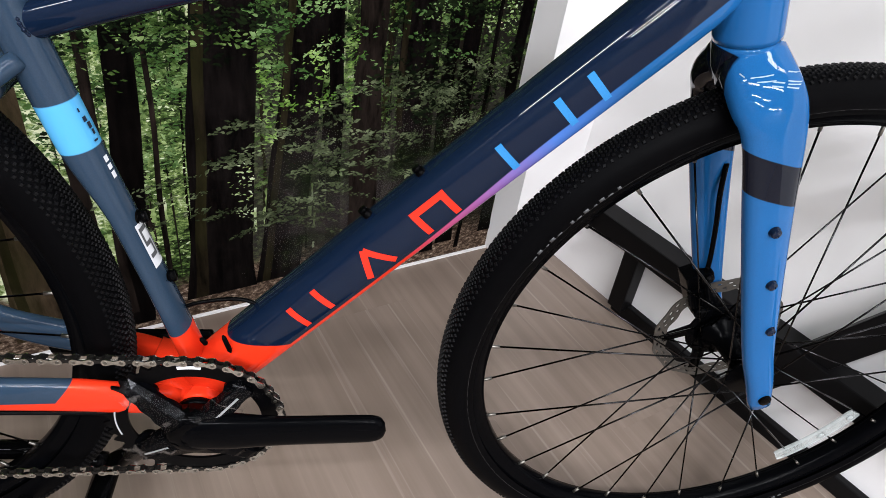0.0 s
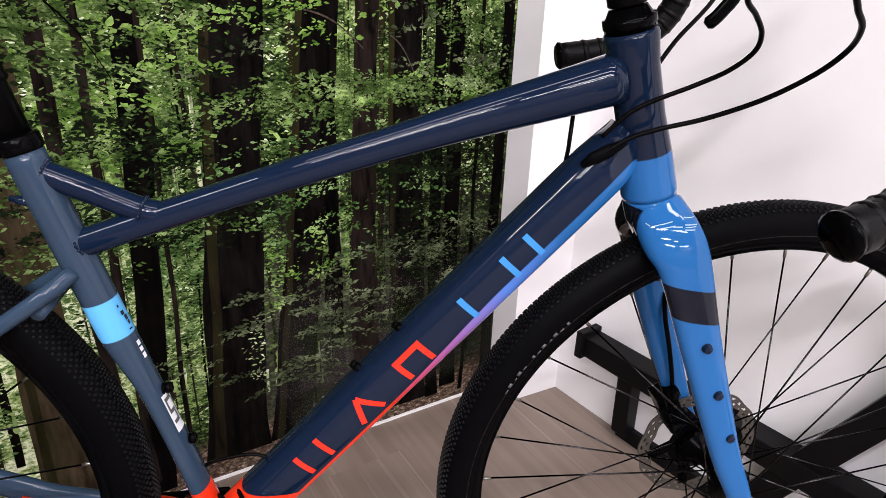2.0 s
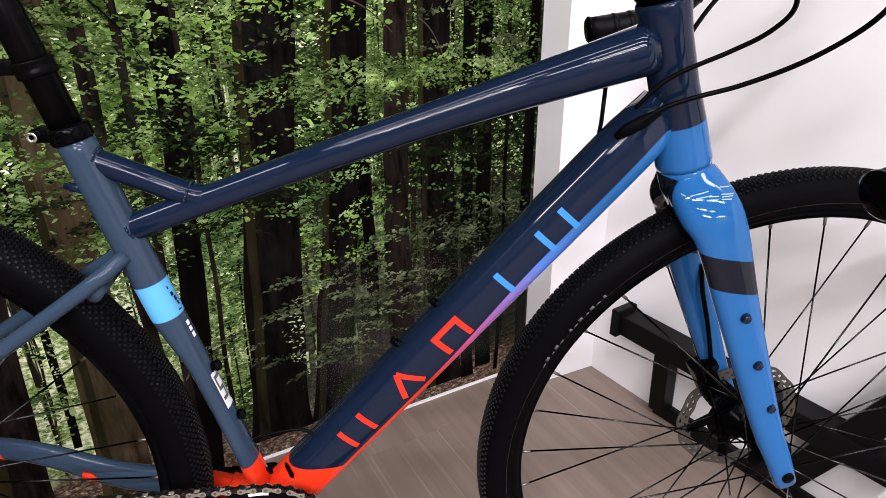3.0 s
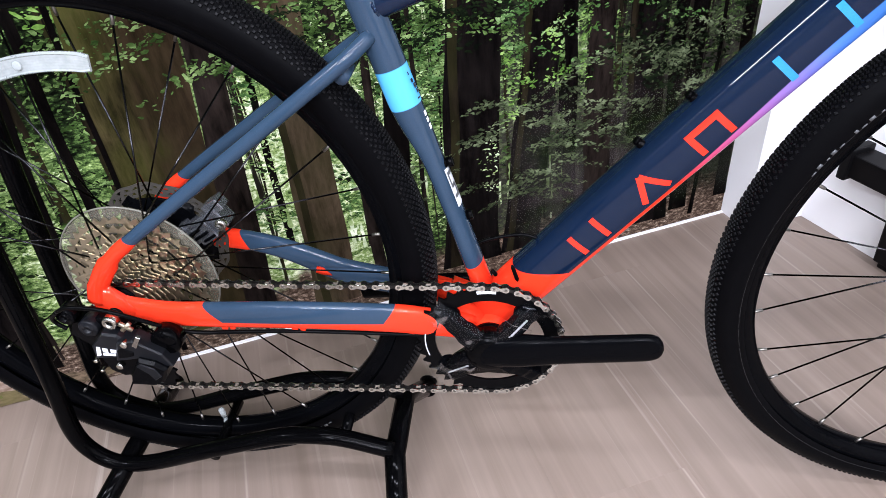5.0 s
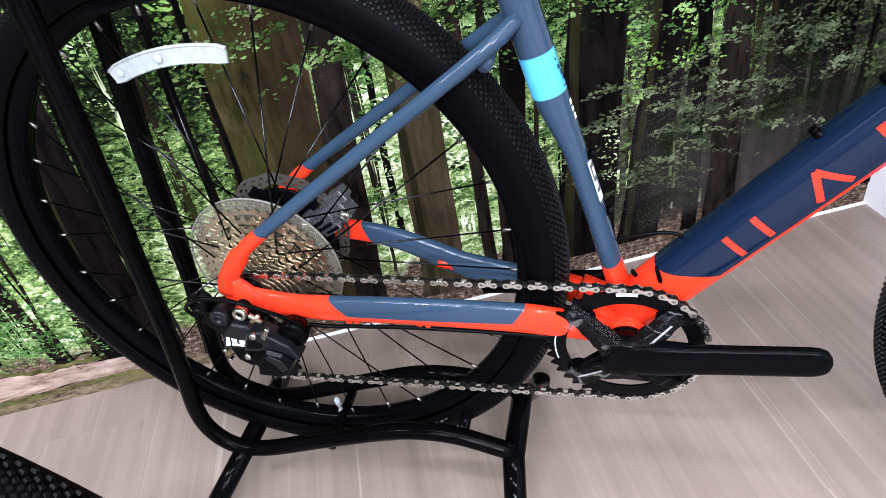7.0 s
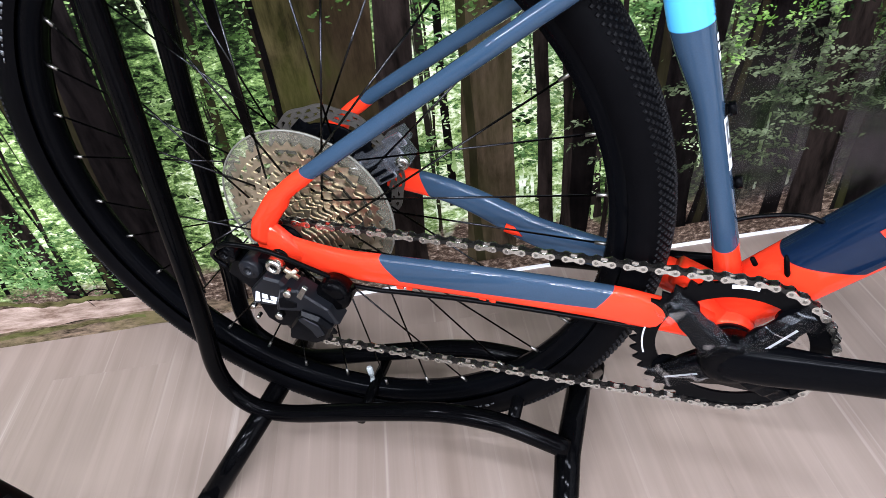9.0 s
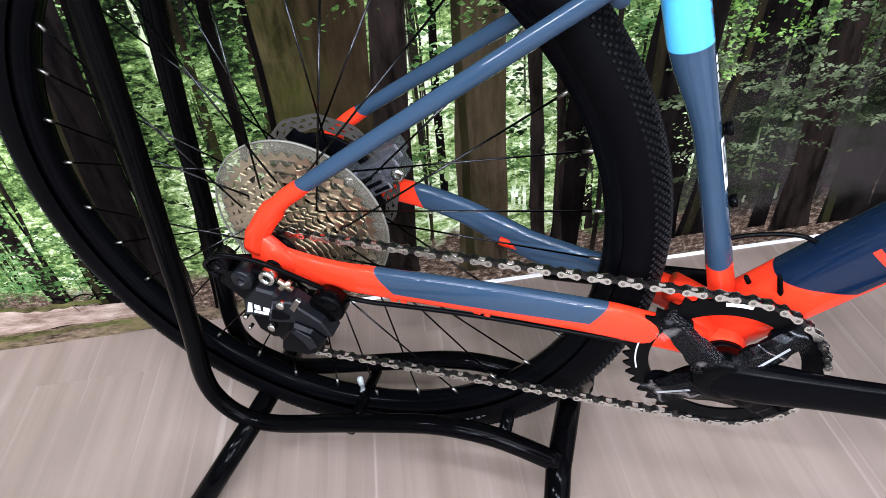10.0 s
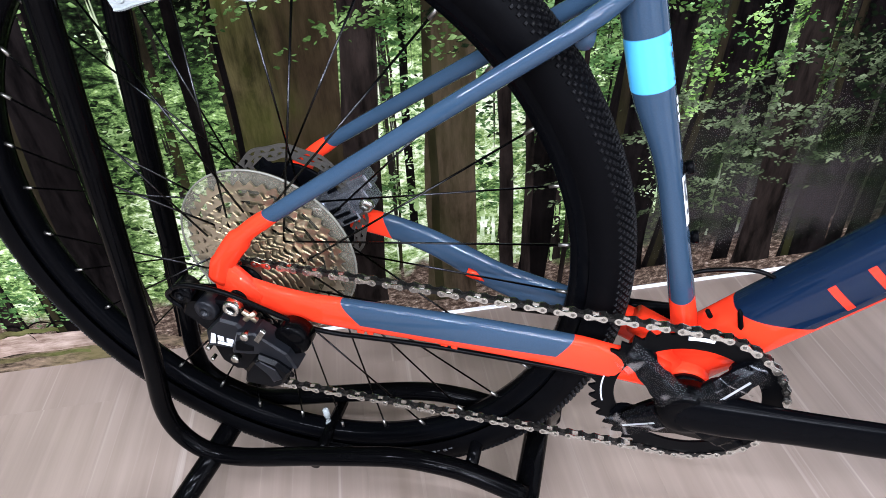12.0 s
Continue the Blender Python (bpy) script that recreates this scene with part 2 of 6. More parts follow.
def plank_material():
    k = Nodes("oak_laminate")
    v = k.coord()
    oi = k.n("ShaderNodeObjectInfo").outputs["Random"]
    shift = k.n("ShaderNodeVectorMath")
    comb = k.n("ShaderNodeCombineXYZ")
    k.put(k.math("MULTIPLY", oi, 37.0), comb.inputs[0])
    k.put(k.math("MULTIPLY", oi, 11.0), comb.inputs[1])
    k.put(v, shift.inputs[0])
    k.put(comb.outputs[0], shift.inputs[1])
    s = shift.outputs[0]
    fine = k.noise(k.scaled(s, (1.6, 150, 1)), 1.0, 6, 0.65)
    mid = k.noise(k.scaled(s, (1.1, 34, 1)), 1.0, 5, 0.6, dist=0.4)
    wide = k.noise(k.scaled(s, (0.8, 6, 1)), 1.0, 3)
    c = k.ramp(mid, [(0.28, (0.165, 0.122, 0.094)), (0.5, (0.214, 0.163, 0.129)), (0.74, (0.272, 0.213, 0.173))])
    c = k.mix(k.math("MULTIPLY", fine, 0.42), c, (0.122, 0.088, 0.069), "MIX")
    c = k.mix(k.math("MULTIPLY", wide, 0.35), c, (0.305, 0.245, 0.203), "MIX")
    streak = k.noise(k.scaled(s, (0.9, 75, 1), (3, 5, 0)), 1.0, 3, 0.5)
    c = k.mix(k.math("MULTIPLY", k.step(streak, 0.66, 0.05), 0.5), c, (0.39, 0.330, 0.285), "MIX")
    tone = k.math("ADD", k.math("MULTIPLY", oi, 0.06), 0.97)
    hsv = k.n("ShaderNodeHueSaturation")
    k.put(c, hsv.inputs["Color"])
    k.put(tone, hsv.inputs["Value"])
    k.bump(fine, 0.10, 0.0006)
    r = k.math("ADD", k.math("MULTIPLY", mid, 0.18), 0.36)
    return k.set(hsv.outputs[0], r)


M_PLANK = plank_material()
M_JOINT = plain("plank_joint", (0.17, 0.135, 0.115), 0.7)
M_CALIPER = plain("grey_anodised", (0.21, 0.22, 0.24), 0.22, 0.8, vary=0.3, scale=120)


# ---- the room ----
def wall_xy(s, off=0.0):
    p = ORIGIN + U * s + NRM * off
    return p.x, p.y


def prism(bm, quad, z0, z1):
    a = [bm.verts.new((x, y, z0)) for x, y in quad]
    b = [bm.verts.new((x, y, z1)) for x, y in quad]
    bm.faces.new(a[::-1])
    bm.faces.new(b)
    for i in range(len(quad)):
        j = (i + 1) % len(quad)
        bm.faces.new((a[i], a[j], b[j], b[i]))


S_END = 0.508          # the mural's edge, along the wall
S_LEFT = -3.2
PIL = 0.078            # how far the white pier stands out
CORNER = Vector((0.628, 0.646))
WD = Vector((0.46, -0.888)).normalized()
WN = Vector((-WD.y, WD.x)).normalized()     # outward from the room
FAR = 5.6

bm = bmesh.new()
prism(bm, [wall_xy(S_LEFT), wall_xy(S_END), wall_xy(S_END, -0.15), wall_xy(S_LEFT, -0.15)], 0, CEIL)
tagged(part("wall_mural_side", bm, M_WALL, smooth=False), "white painted wall behind the forest mural", "wall", kind="structure")
pier_a = wall_xy(S_END, PIL)
bm = bmesh.new()
prism(bm, [wall_xy(S_END, -0.15), pier_a, tuple(CORNER), wall_xy(S_END + 0.18, -0.15)], 0, CEIL)
tagged(part("wall_pier", bm, M_WALL, smooth=False), "white painted pier in the corner of the shop", "wall", kind="structure")
bm = bmesh.new()
e = CORNER + WD * FAR
prism(bm, [tuple(CORNER), tuple(e), tuple(e + WN * 0.12), tuple(CORNER + WN * 0.12)], 0, CEIL)
tagged(part("wall_white", bm, M_WALL, smooth=False), "plain white painted wall with faint scuffs", "wall", kind="structure")
# two unseen walls close the shop behind the camera, kept dark to dim reflections
lx, ly = wall_xy(S_LEFT)
lcorner = Vector((lx, ly))
ldown = lcorner + Vector((NRM.x, NRM.y)) * 5.8
bm = bmesh.new()
o = Vector((-U.x, -U.y)) * 0.12
prism(bm, [tuple(lcorner), tuple(ldown), tuple(ldown + o), tuple(lcorner + o)], 0, CEIL)
tagged(part("wall_left", bm, M_LEFTWALL, smooth=False), "plain charcoal wall, unseen, added to close the shop", "wall", kind="structure")
bm = bmesh.new()
o = Vector((NRM.x, NRM.y)) * 0.12
prism(bm, [tuple(ldown), tuple(e), tuple(e + o), tuple(ldown + o)], 0, CEIL)
tagged(part("wall_back", bm, M_DARKWALL, smooth=False), "plain grey wall, unseen, added to close the shop", "wall", kind="structure")
bm = bmesh.new()
prism(bm, [(-5, -7.5), (5.0, -7.5), (5.0, 2.0), (-5, 2.0)], CEIL, CEIL + 0.1)
tagged(part("ceiling", bm, M_CEIL, smooth=False), "plain dark grey ceiling", "ceiling", kind="structure")

M_LAMP = Nodes("lamp_diffuser")
M_LAMP.b.inputs["Emission Color"].default_value = (1, 0.97, 0.93, 1)
M_LAMP.b.inputs["Emission Strength"].default_value = 3.0
M_LAMP = M_LAMP.set((0.9, 0.9, 0.9), 0.4)
for lx, ly, watts in LAMPS:
    t = thing("ceiling_light", (lx, ly, CEIL), "white linear batten light on the ceiling", "ceiling light", "ceiling lights")
    bm = bmesh.new()
    box(bm, (-0.63, -0.07, -0.05), (0.63, 0.07, -0.001), bevel=0.006)
    part("housing", bm, M_WALL, t)
    bm = bmesh.new()
    box(bm, (-0.60, -0.05, -0.068), (0.60, 0.05, -0.0505), bevel=0.004)
    part("diffuser", bm, M_LAMP, t, "glowing white diffuser")

# floor: a sub-floor sheet and planks laid square to the mural
bm = bmesh.new()
prism(bm, [(-5, -7.5), (5.0, -7.5), (5.0, 2.0), (-5, 2.0)], -0.06, -0.006)
floor = tagged(part("floor", bm, M_JOINT, smooth=False), "grey-brown oak laminate plank floor", "floor", kind="structure")


from mathutils.bvhtree import BVHTree

# ---- the bicycle: x forward, its middle plane y = 0 ----
REAR = Vector((-0.4182, 0, 0.3855))
REAR_AXLE = Vector((-0.417, 0, 0.395))
FRONT = Vector((0.584, 0, 0.3495))
BB = Vector((-0.007, 0, 0.307))
ST_TOP = Vector((-0.1225, 0, 0.7585))
HT_TOP = Vector((0.3895, 0, 0.8595))
HT_LOW = Vector((0.433, 0, 0.709))
DT_TOP = Vector((0.398, 0, 0.748))
HEAD = (HT_LOW - HT_TOP).normalized()
bike = thing("bicycle", (0.09, 0, 0), "navy and orange gravel bicycle with sky-blue fork in a stand", "bicycle")


def bpart(name, bm, material, label="", parent=None, smooth=True):
    ob = part(name, bm, material, parent or bike, label, smooth)
    if parent is None:
        ob.matrix_parent_inverse = Matrix.Translation((-0.09, 0, 0))
    return ob


def lerp(a, b, t):
    return a + (b - a) * t


# down tube: navy, its underside a stripe that fades from orange to blue
DT = (DT_TOP - BB).normalized()
DT_UP = Vector((-DT.z, 0, DT.x))


def down_rules(k, v, c):
    s = k.dot(v, DT)
    s = k.math("SUBTRACT", s, BB.dot(DT))
    h = k.math("SUBTRACT", k.dot(v, DT_UP), BB.dot(DT_UP) + 0.004)
    rise = k.n("ShaderNodeMapRange")
    rise.interpolation_type = "SMOOTHSTEP"
    rise.inputs["From Min"].default_value, rise.inputs["From Max"].default_value = 0.26, 0.44
    rise.inputs["To Min"].default_value, rise.inputs["To Max"].default_value = -0.0160, -0.0072
    k.put(s, rise.inputs["Value"])
    h2 = k.math("SUBTRACT", h, rise.outputs[0])
    fade = k.ramp(k.math("DIVIDE", s, 0.60), [(0.44, ORANGE), (0.58, (0.30, 0.10, 0.30)), (0.72, (0.06, 0.16, 0.50)), (0.85, SKY)])
    under = k.math("SUBTRACT", 1.0, k.step(h2, 0.0, 0.0006))
    low = k.step(k.math("SUBTRACT", k.dot(v, HEAD), HT_TOP.dot(HEAD)), 0.111, 0.0006)
    c = k.mix(k.math("MULTIPLY", under, low), c, fade)
    foot = k.math("SUBTRACT", 1.0, k.step(k.math("ADD", s, k.math("MULTIPLY", h, 0.9)), 0.103, 0.0006))
    return k.mix(foot, c, ORANGE)


M_DOWN = paint("down_tube_paint", down_rules, NAVY)
bm = bmesh.new()
n = 15
DT_A, DT_B, DT_SQ = BB + DT_UP * 0.005, DT_TOP + DT * 0.016 + DT_UP * 0.0055, 2.6
DT_W, DT_H = 0.0245, 0.0280
sweep(bm, [lerp(DT_A, DT_B, i / n) for i in range(n + 1)], [(DT_W, DT_H)] * (n - 1) + [(DT_W * 0.93, DT_H), (DT_W * 0.80, DT_H * 0.9)], 36, square=DT_SQ)
down_tube = bpart("down_tube", bm, M_DOWN, "navy down tube with an orange-to-blue stripe beneath")


def seat_rules(k, v, c):
    a = (BB - ST_TOP).normalized()
    s = k.math("SUBTRACT", k.dot(v, a), BB.dot(a))
    band = k.math("MULTIPLY", k.step(s, -0.318, 0.0005), k.math("SUBTRACT", 1.0, k.step(s, -0.279, 0.0005)))
    c = k.mix(band, c, PALE)
    return k.mix(k.step(s, -0.084, 0.0006), c, ORANGE)


M_SEAT_TUBE = paint("seat_tube_paint", seat_rules, NAVY_LIFTED)
bm = bmesh.new()
ST_F = Vector((0.968, 0, 0.25))
st, sr = [], []
for i in range(29):
    t = i / 28
    fore = 0.0165                                    # the front edge runs straight
    waist = 0.5 - 0.5 * math.cos(math.pi * min(1.0, max(0.0, (t - 0.44) / 0.18)))
    back = 0.0050 + 0.0105 * waist + 0.003 * max(0.0, 0.30 - t) / 0.30
    st.append(lerp(BB, ST_TOP, t) + ST_F * (fore - back) / 2)
    sr.append((0.0160 if t > 0.35 else 0.0160 + 0.004 * (0.35 - t) / 0.35, (fore + back) / 2))
sweep(bm, st, sr, 28)
seat_tube = bpart("seat_tube", bm, M_SEAT_TUBE, "navy seat tube with a pale blue band and orange foot")

# top tube, with the brace that splits off to the seat tube
bm = bmesh.new()
tt = smooth_path([(-0.100, 0, 0.667), (-0.0755, 0, 0.6755), (-0.02, 0, 0.6945), (0.114, 0, 0.7385), (0.24, 0, 0.777), (0.322, 0, 0.8005), (0.385, 0, 0.8185)], 5)
rt = [0.0126 + 0.0016 * max(0.0, p[0]) / 0.154 if p[0] < 0.154 else 0.0142 + 0.0088 * ((p[0] - 0.154) / 0.221) ** 1.35 for p in tt]
sweep(bm, tt, [(r * 0.92, r) for r in rt], 24, square=2.3)
bpart("top_tube", bm, M_NAVY)
bm = bmesh.new()
sweep(bm, smooth_path([(-0.119, 0, 0.739), (-0.075, 0, 0.719), (-0.035, 0, 0.700), (-0.012, 0, 0.6955)], 5), [0.0115] * 13 + [0.0105, 0.0095, 0.008], 18)
bpart("seat_brace", bm, M_NAVY)
# weld beads where the tubes meet: overlapping ripples round each joint
for at, axis, ra, rb in (((-0.108, 0, 0.7345), (0.91, 0, -0.414), 0.0118, 0.0128), ((-0.090, 0, 0.6715), (0.93, 0, 0.36), 0.0128, 0.0140),
                         ((-0.036, 0, 0.7005), (0.92, 0, -0.40), 0.0117, 0.0119)):
    bm = bmesh.new()
    d = Vector(axis).normalized()
    u = Vector((-d.z, 0, d.x))
    for k in range(60):
        t = 2 * math.pi * k / 60
        p = Vector(at) + Vector((0, -ra * math.cos(t), 0)) + u * rb * math.sin(t)
        bmesh.ops.create_uvsphere(bm, u_segments=8, v_segments=5, radius=0.0014 + 0.0004 * math.sin(k * 2.3), matrix=Matrix.Translation(p))
    bpart("weld_bead", bm, M_NAVY)


def head_rules(k, v, c):
    s = k.math("SUBTRACT", k.dot(v, HEAD), HT_TOP.dot(HEAD))
    return k.mix(k.step(s, 0.113, 0.0006), c, SKY)


M_HEAD = paint("head_tube_paint", head_rules, NAVY)
bm = bmesh.new()
sweep(bm, [lerp(HT_TOP, HT_LOW, t) for t in (0, 0.03, 0.2, 0.5, 0.75, 0.97, 1.0)],
      [0.0232, 0.0245, 0.0222, 0.0225, 0.0255, 0.0268, 0.0262], 28)
head_tube = bpart("head_tube", bm, M_HEAD, "navy head tube, sky blue at the foot")
bm = bmesh.new()
sweep(bm, [HT_TOP - HEAD * d for d in (0.0, 0.004, 0.0045, 0.012, 0.0125, 0.02)], [0.0225, 0.0225, 0.0235, 0.0235, 0.0205, 0.0165], 28)
headset = bpart("headset", bm, M_BLACK)
for k in range(3):
    bm = bmesh.new()
    c = HT_TOP - HEAD * (0.0265 + 0.0105 * k)
    sweep(bm, [c + HEAD * 0.005, c + HEAD * 0.0038, c - HEAD * 0.0038, c - HEAD * 0.005], [0.0158, 0.0172, 0.0172, 0.0158], 24)
    bpart("spacer", bm, M_SATIN)

# stem and drop handlebar
STEM0 = HT_TOP - HEAD * 0.077
BAR_C = STEM0 + Vector((0.082, 0, 0.012))
bm = bmesh.new()
sweep(bm, [STEM0 + HEAD * 0.021, STEM0 + HEAD * 0.018, STEM0 - HEAD * 0.018, STEM0 - HEAD * 0.021], [0.0165, 0.019, 0.019, 0.0165], 24)
sweep(bm, [STEM0, lerp(STEM0, BAR_C, 0.5), BAR_C], [(0.0165, 0.0165), (0.0145, 0.0155), (0.0185, 0.018)], 18)
rod(bm, BAR_C + Vector((0, -0.022, 0)), BAR_C + Vector((0, 0.022, 0)), 0.0205, 24)
bpart("stem", bm, M_SATIN)
for sgn in (-1, 1):
    bm = bmesh.new()
    pts = [(0, 0.0, 0), (0.002, 0.10, 0), (0.004, 0.175, 0), (0.025, 0.2, -0.002), (0.07, 0.208, -0.008),
           (0.098, 0.214, -0.050), (0.085, 0.224, -0.110), (0.035, 0.230, -0.145), (-0.040 if sgn > 0 else -0.014, 0.238, -0.160)]
    # the bar hangs a little lower on the chain side
    path = smooth_path([(BAR_C.x + a, sgn * b, BAR_C.z + c + sgn * 0.10 * b) for a, b, c in pts], 8)
    nn = len(path)
    sweep(bm, path, [0.0155 if i > 6 else 0.0145 for i in range(nn)], 16)
    bar = bpart("handlebar", bm, M_TAPE, "black tape-wrapped drop handlebar")
    # ridges of the wound tape
    bm = bmesh.new()
    for i in range(9, nn - 2, 2):
        p, d = Vector(path[i]), (Vector(path[i + 1]) - Vector(path[i - 1])).normalized()
        sweep(bm, [p - d * 0.004, p + d * 0.0005, p + d * 0.0035], [0.0155, 0.0166, 0.0155], 14)
    tagged(bpart("tape_ridge", bm, M_TAPE, parent=bar), kind="stuff")
    bm = bmesh.new()
    p, d = Vector(path[-1]), (Vector(path[-1]) - Vector(path[-2])).normalized()
    sweep(bm, [p - d * 0.001, p + d * 0.002, p + d * 0.005], [0.0168, 0.0168, 0.013], 18)
    bpart("end_plug", bm, M_BLACK, parent=bar)
    # brake hood and lever
    bm = bmesh.new()
    hx, hz = BAR_C.x + 0.075, BAR_C.z - 0.008
    sweep(bm, smooth_path([(hx - 0.012, sgn * 0.208, hz - 0.004), (hx + 0.03, sgn * 0.208, hz + 0.006), (hx + 0.065, sgn * 0.206, hz + 0.018), (hx + 0.08, sgn * 0.205, hz + 0.046)], 5),
          [(0.014, 0.019)] * 10 + [(0.013, 0.017)] * 5 + [(0.009, 0.012)], 16)
    hood = bpart("brake_hood", bm, M_RUBBER)
    bm = bmesh.new()
    sweep(bm, smooth_path([(hx + 0.07, sgn * 0.205, hz + 0.012), (hx + 0.088, sgn * 0.206, hz - 0.04), (hx + 0.074, sgn * 0.210, hz - 0.070), (hx + 0.060, sgn * 0.214, hz - 0.086)], 5),
          [(0.0065, 0.009)] * 15 + [(0.004, 0.005)], 12)
    bpart("brake_lever", bm, M_BLACK, parent=hood)

# hoses from the bars into the frame
for a, pts, rr in (("gear_cable", [(0.367, -0.022, 0.770), (0.392, -0.030, 0.797), (0.434, -0.045, 0.820), (0.4525, -0.060, 0.8346), (0.4613, -0.075, 0.8512), (0.4538, -0.090, 0.866), (0.436, -0.105, 0.8795), (0.416, -0.121, 0.891), (0.414, -0.132, 0.908), (0.434, -0.142, 0.933)], 0.0021),
                   ("brake_hose", [(0.366, -0.024, 0.752), (0.3878, -0.030, 0.7698), (0.412, -0.037, 0.7805), (0.4473, -0.050, 0.793), (0.4785, -0.075, 0.8138), (0.499, -0.10, 0.8376), (0.501, -0.125, 0.8586), (0.4855, -0.150, 0.8757), (0.4655, -0.165, 0.8885), (0.452, -0.176, 0.903), (0.452, -0.184, 0.930)], 0.0022),
                   ("fork_hose", [(0.418, 0.0, 0.825), (0.423, 0.004, 0.831), (0.446, 0.02, 0.852), (0.49, 0.05, 0.883), (0.54, 0.10, 0.92)], 0.0022)):
    bm = bmesh.new()
    sweep(bm, smooth_path(pts, 8), rr, 10)
    bpart(a, bm, M_SATIN)
# cable exits by the bottom bracket
for p, q, y_ in (((0.0205, 0.399), (0.0262, 0.377), -0.0245), ((-0.002, 0.386), (0.003, 0.3775), -0.0150)):
    bm = bmesh.new()
    c0, c1 = Vector((p[0], y_, p[1])), Vector((q[0], y_, q[1]))
    sweep(bm, [c0, lerp(c0, c1, 0.15), lerp(c0, c1, 0.85), c1], [(0.001, 0.001), (0.0026, 0.0021), (0.0026, 0.0024), (0.001, 0.001)], 12)
    bpart("cable_exit", bm, M_RUBBER)
# cable entry port in the down tube
bm = bmesh.new()
sweep(bm, [(0.353, -0.0185, 0.743), (0.362, -0.0215, 0.750), (0.376, -0.0235, 0.758), (0.390, -0.0238, 0.766)], [(0.003, 0.003), (0.005, 0.0062), (0.005, 0.0062), (0.003, 0.003)], 14)
bpart("cable_port", bm, M_RUBBER)
bm = bmesh.new()
sweep(bm, [(0.347, 0.012, 0.722), (0.35, 0.012, 0.75), (0.351, 0.012, 0.79)], 0.0022, 8)
bpart("far_cable", bm, M_SATIN)

# seat post, clamp and saddle above the view
up = (ST_TOP - BB).normalized()
bm = bmesh.new()
sweep(bm, [ST_TOP - up * 0.02, ST_TOP + up * 0.10, ST_TOP + up * 0.2], 0.0136, 24)
bpart("seat_post", bm, M_SATIN)
bm = bmesh.new()
sweep(bm, [ST_TOP - up * 0.006, ST_TOP - up * 0.004, ST_TOP + up * 0.006, ST_TOP + up * 0.008], [0.0168, 0.0182, 0.0182, 0.0165], 24)
rod(bm, ST_TOP + Vector((-0.025, -0.009, 0.001)), ST_TOP + Vector((-0.025, 0.009, 0.001)), 0.0058, 12)
box(bm, (-0.028, -0.008, -0.005), (-0.010, 0.008, 0.006), Matrix.Translation(ST_TOP), 0.001)
clamp = bpart("seat_clamp", bm, M_BLACK)
bm = bmesh.new()
lathe(bm, [(0.0022, -0.004), (0.0042, -0.004), (0.0048, -0.003), (0.0048, 0.0), (0.0022, 0.0)], ST_TOP + Vector((-0.026, -0.0092, 0.001)), 16)
bpart("clamp_bolt", bm, M_CHAIN, "silver socket-head bolt", clamp)
# empty bracket ring clamped round the post
bm = bmesh.new()
sweep(bm, [ST_TOP + up * d for d in (0.050, 0.0515, 0.0545, 0.056, 0.060, 0.062, 0.064)], [0.0150, 0.0165, 0.0165, 0.0158, 0.0158, 0.0178, 0.0160], 24)
box(bm, (-0.030, -0.006, -0.006), (-0.012, 0.006, 0.006), Matrix.Translation(ST_TOP + up * 0.058), 0.0015)
bpart("post_bracket", bm, M_SATIN)
# threaded boss behind the seat tube
bm = bmesh.new()
c = Vector((-0.118, -0.004, 0.709))
sweep(bm, [c, c + Vector((-0.014, 0, 0.004)), c + Vector((-0.0145, 0, 0.0042)), c + Vector((-0.019, 0, 0.0052))], [0.0042, 0.0042, 0.0030, 0.0028], 12)
bpart("rack_boss", bm, M_NAVY)
sc = ST_TOP + up * 0.215
bm = bmesh.new()
sweep(bm, smooth_path([(sc.x - 0.13, 0, sc.z + 0.042), (sc.x - 0.06, 0, sc.z + 0.038), (sc.x + 0.03, 0, sc.z + 0.03), (sc.x + 0.145, 0, sc.z + 0.03)], 5),
      [(0.068, 0.016)] * 5 + [(0.055, 0.018)] * 4 + [(0.03, 0.017)] * 3 + [(0.022, 0.015)] * 3 + [(0.018, 0.01)], 20)
bpart("saddle", bm, M_SATIN)
bm = bmesh.new()
for y in (-0.021, 0.021):
    sweep(bm, smooth_path([(sc.x - 0.10, y * 1.6, sc.z + 0.03), (sc.x - 0.05, y, sc.z + 0.005), (sc.x + 0.04, y, sc.z + 0.003), (sc.x + 0.11, y * 0.6, sc.z + 0.025)], 5), 0.0035, 8)
bpart("saddle_rail", bm, M_BLACK)

# fork: crown and two blades, sky blue with a navy band
def fork_rules(k, v, c):
    q = k.dot(v, (0.16, 0, 0.987))
    band = k.math("MULTIPLY", k.step(q, 0.6637, 0.0004), k.math("SUBTRACT", 1.0, k.step(q, 0.6972, 0.0004)))
    # the inside of the crown and the far shoulder are navy
    inner = k.math("MULTIPLY", k.step(k.dot(v, (0, 1, 0)), -0.022, 0.001), k.math("MULTIPLY", k.step(q, 0.66, 0.0005), k.math("SUBTRACT", 1.0, k.step(q, 0.757, 0.0005))))
    return k.mix(k.math("MAXIMUM", band, inner), c, (0.0035, 0.0055, 0.012))


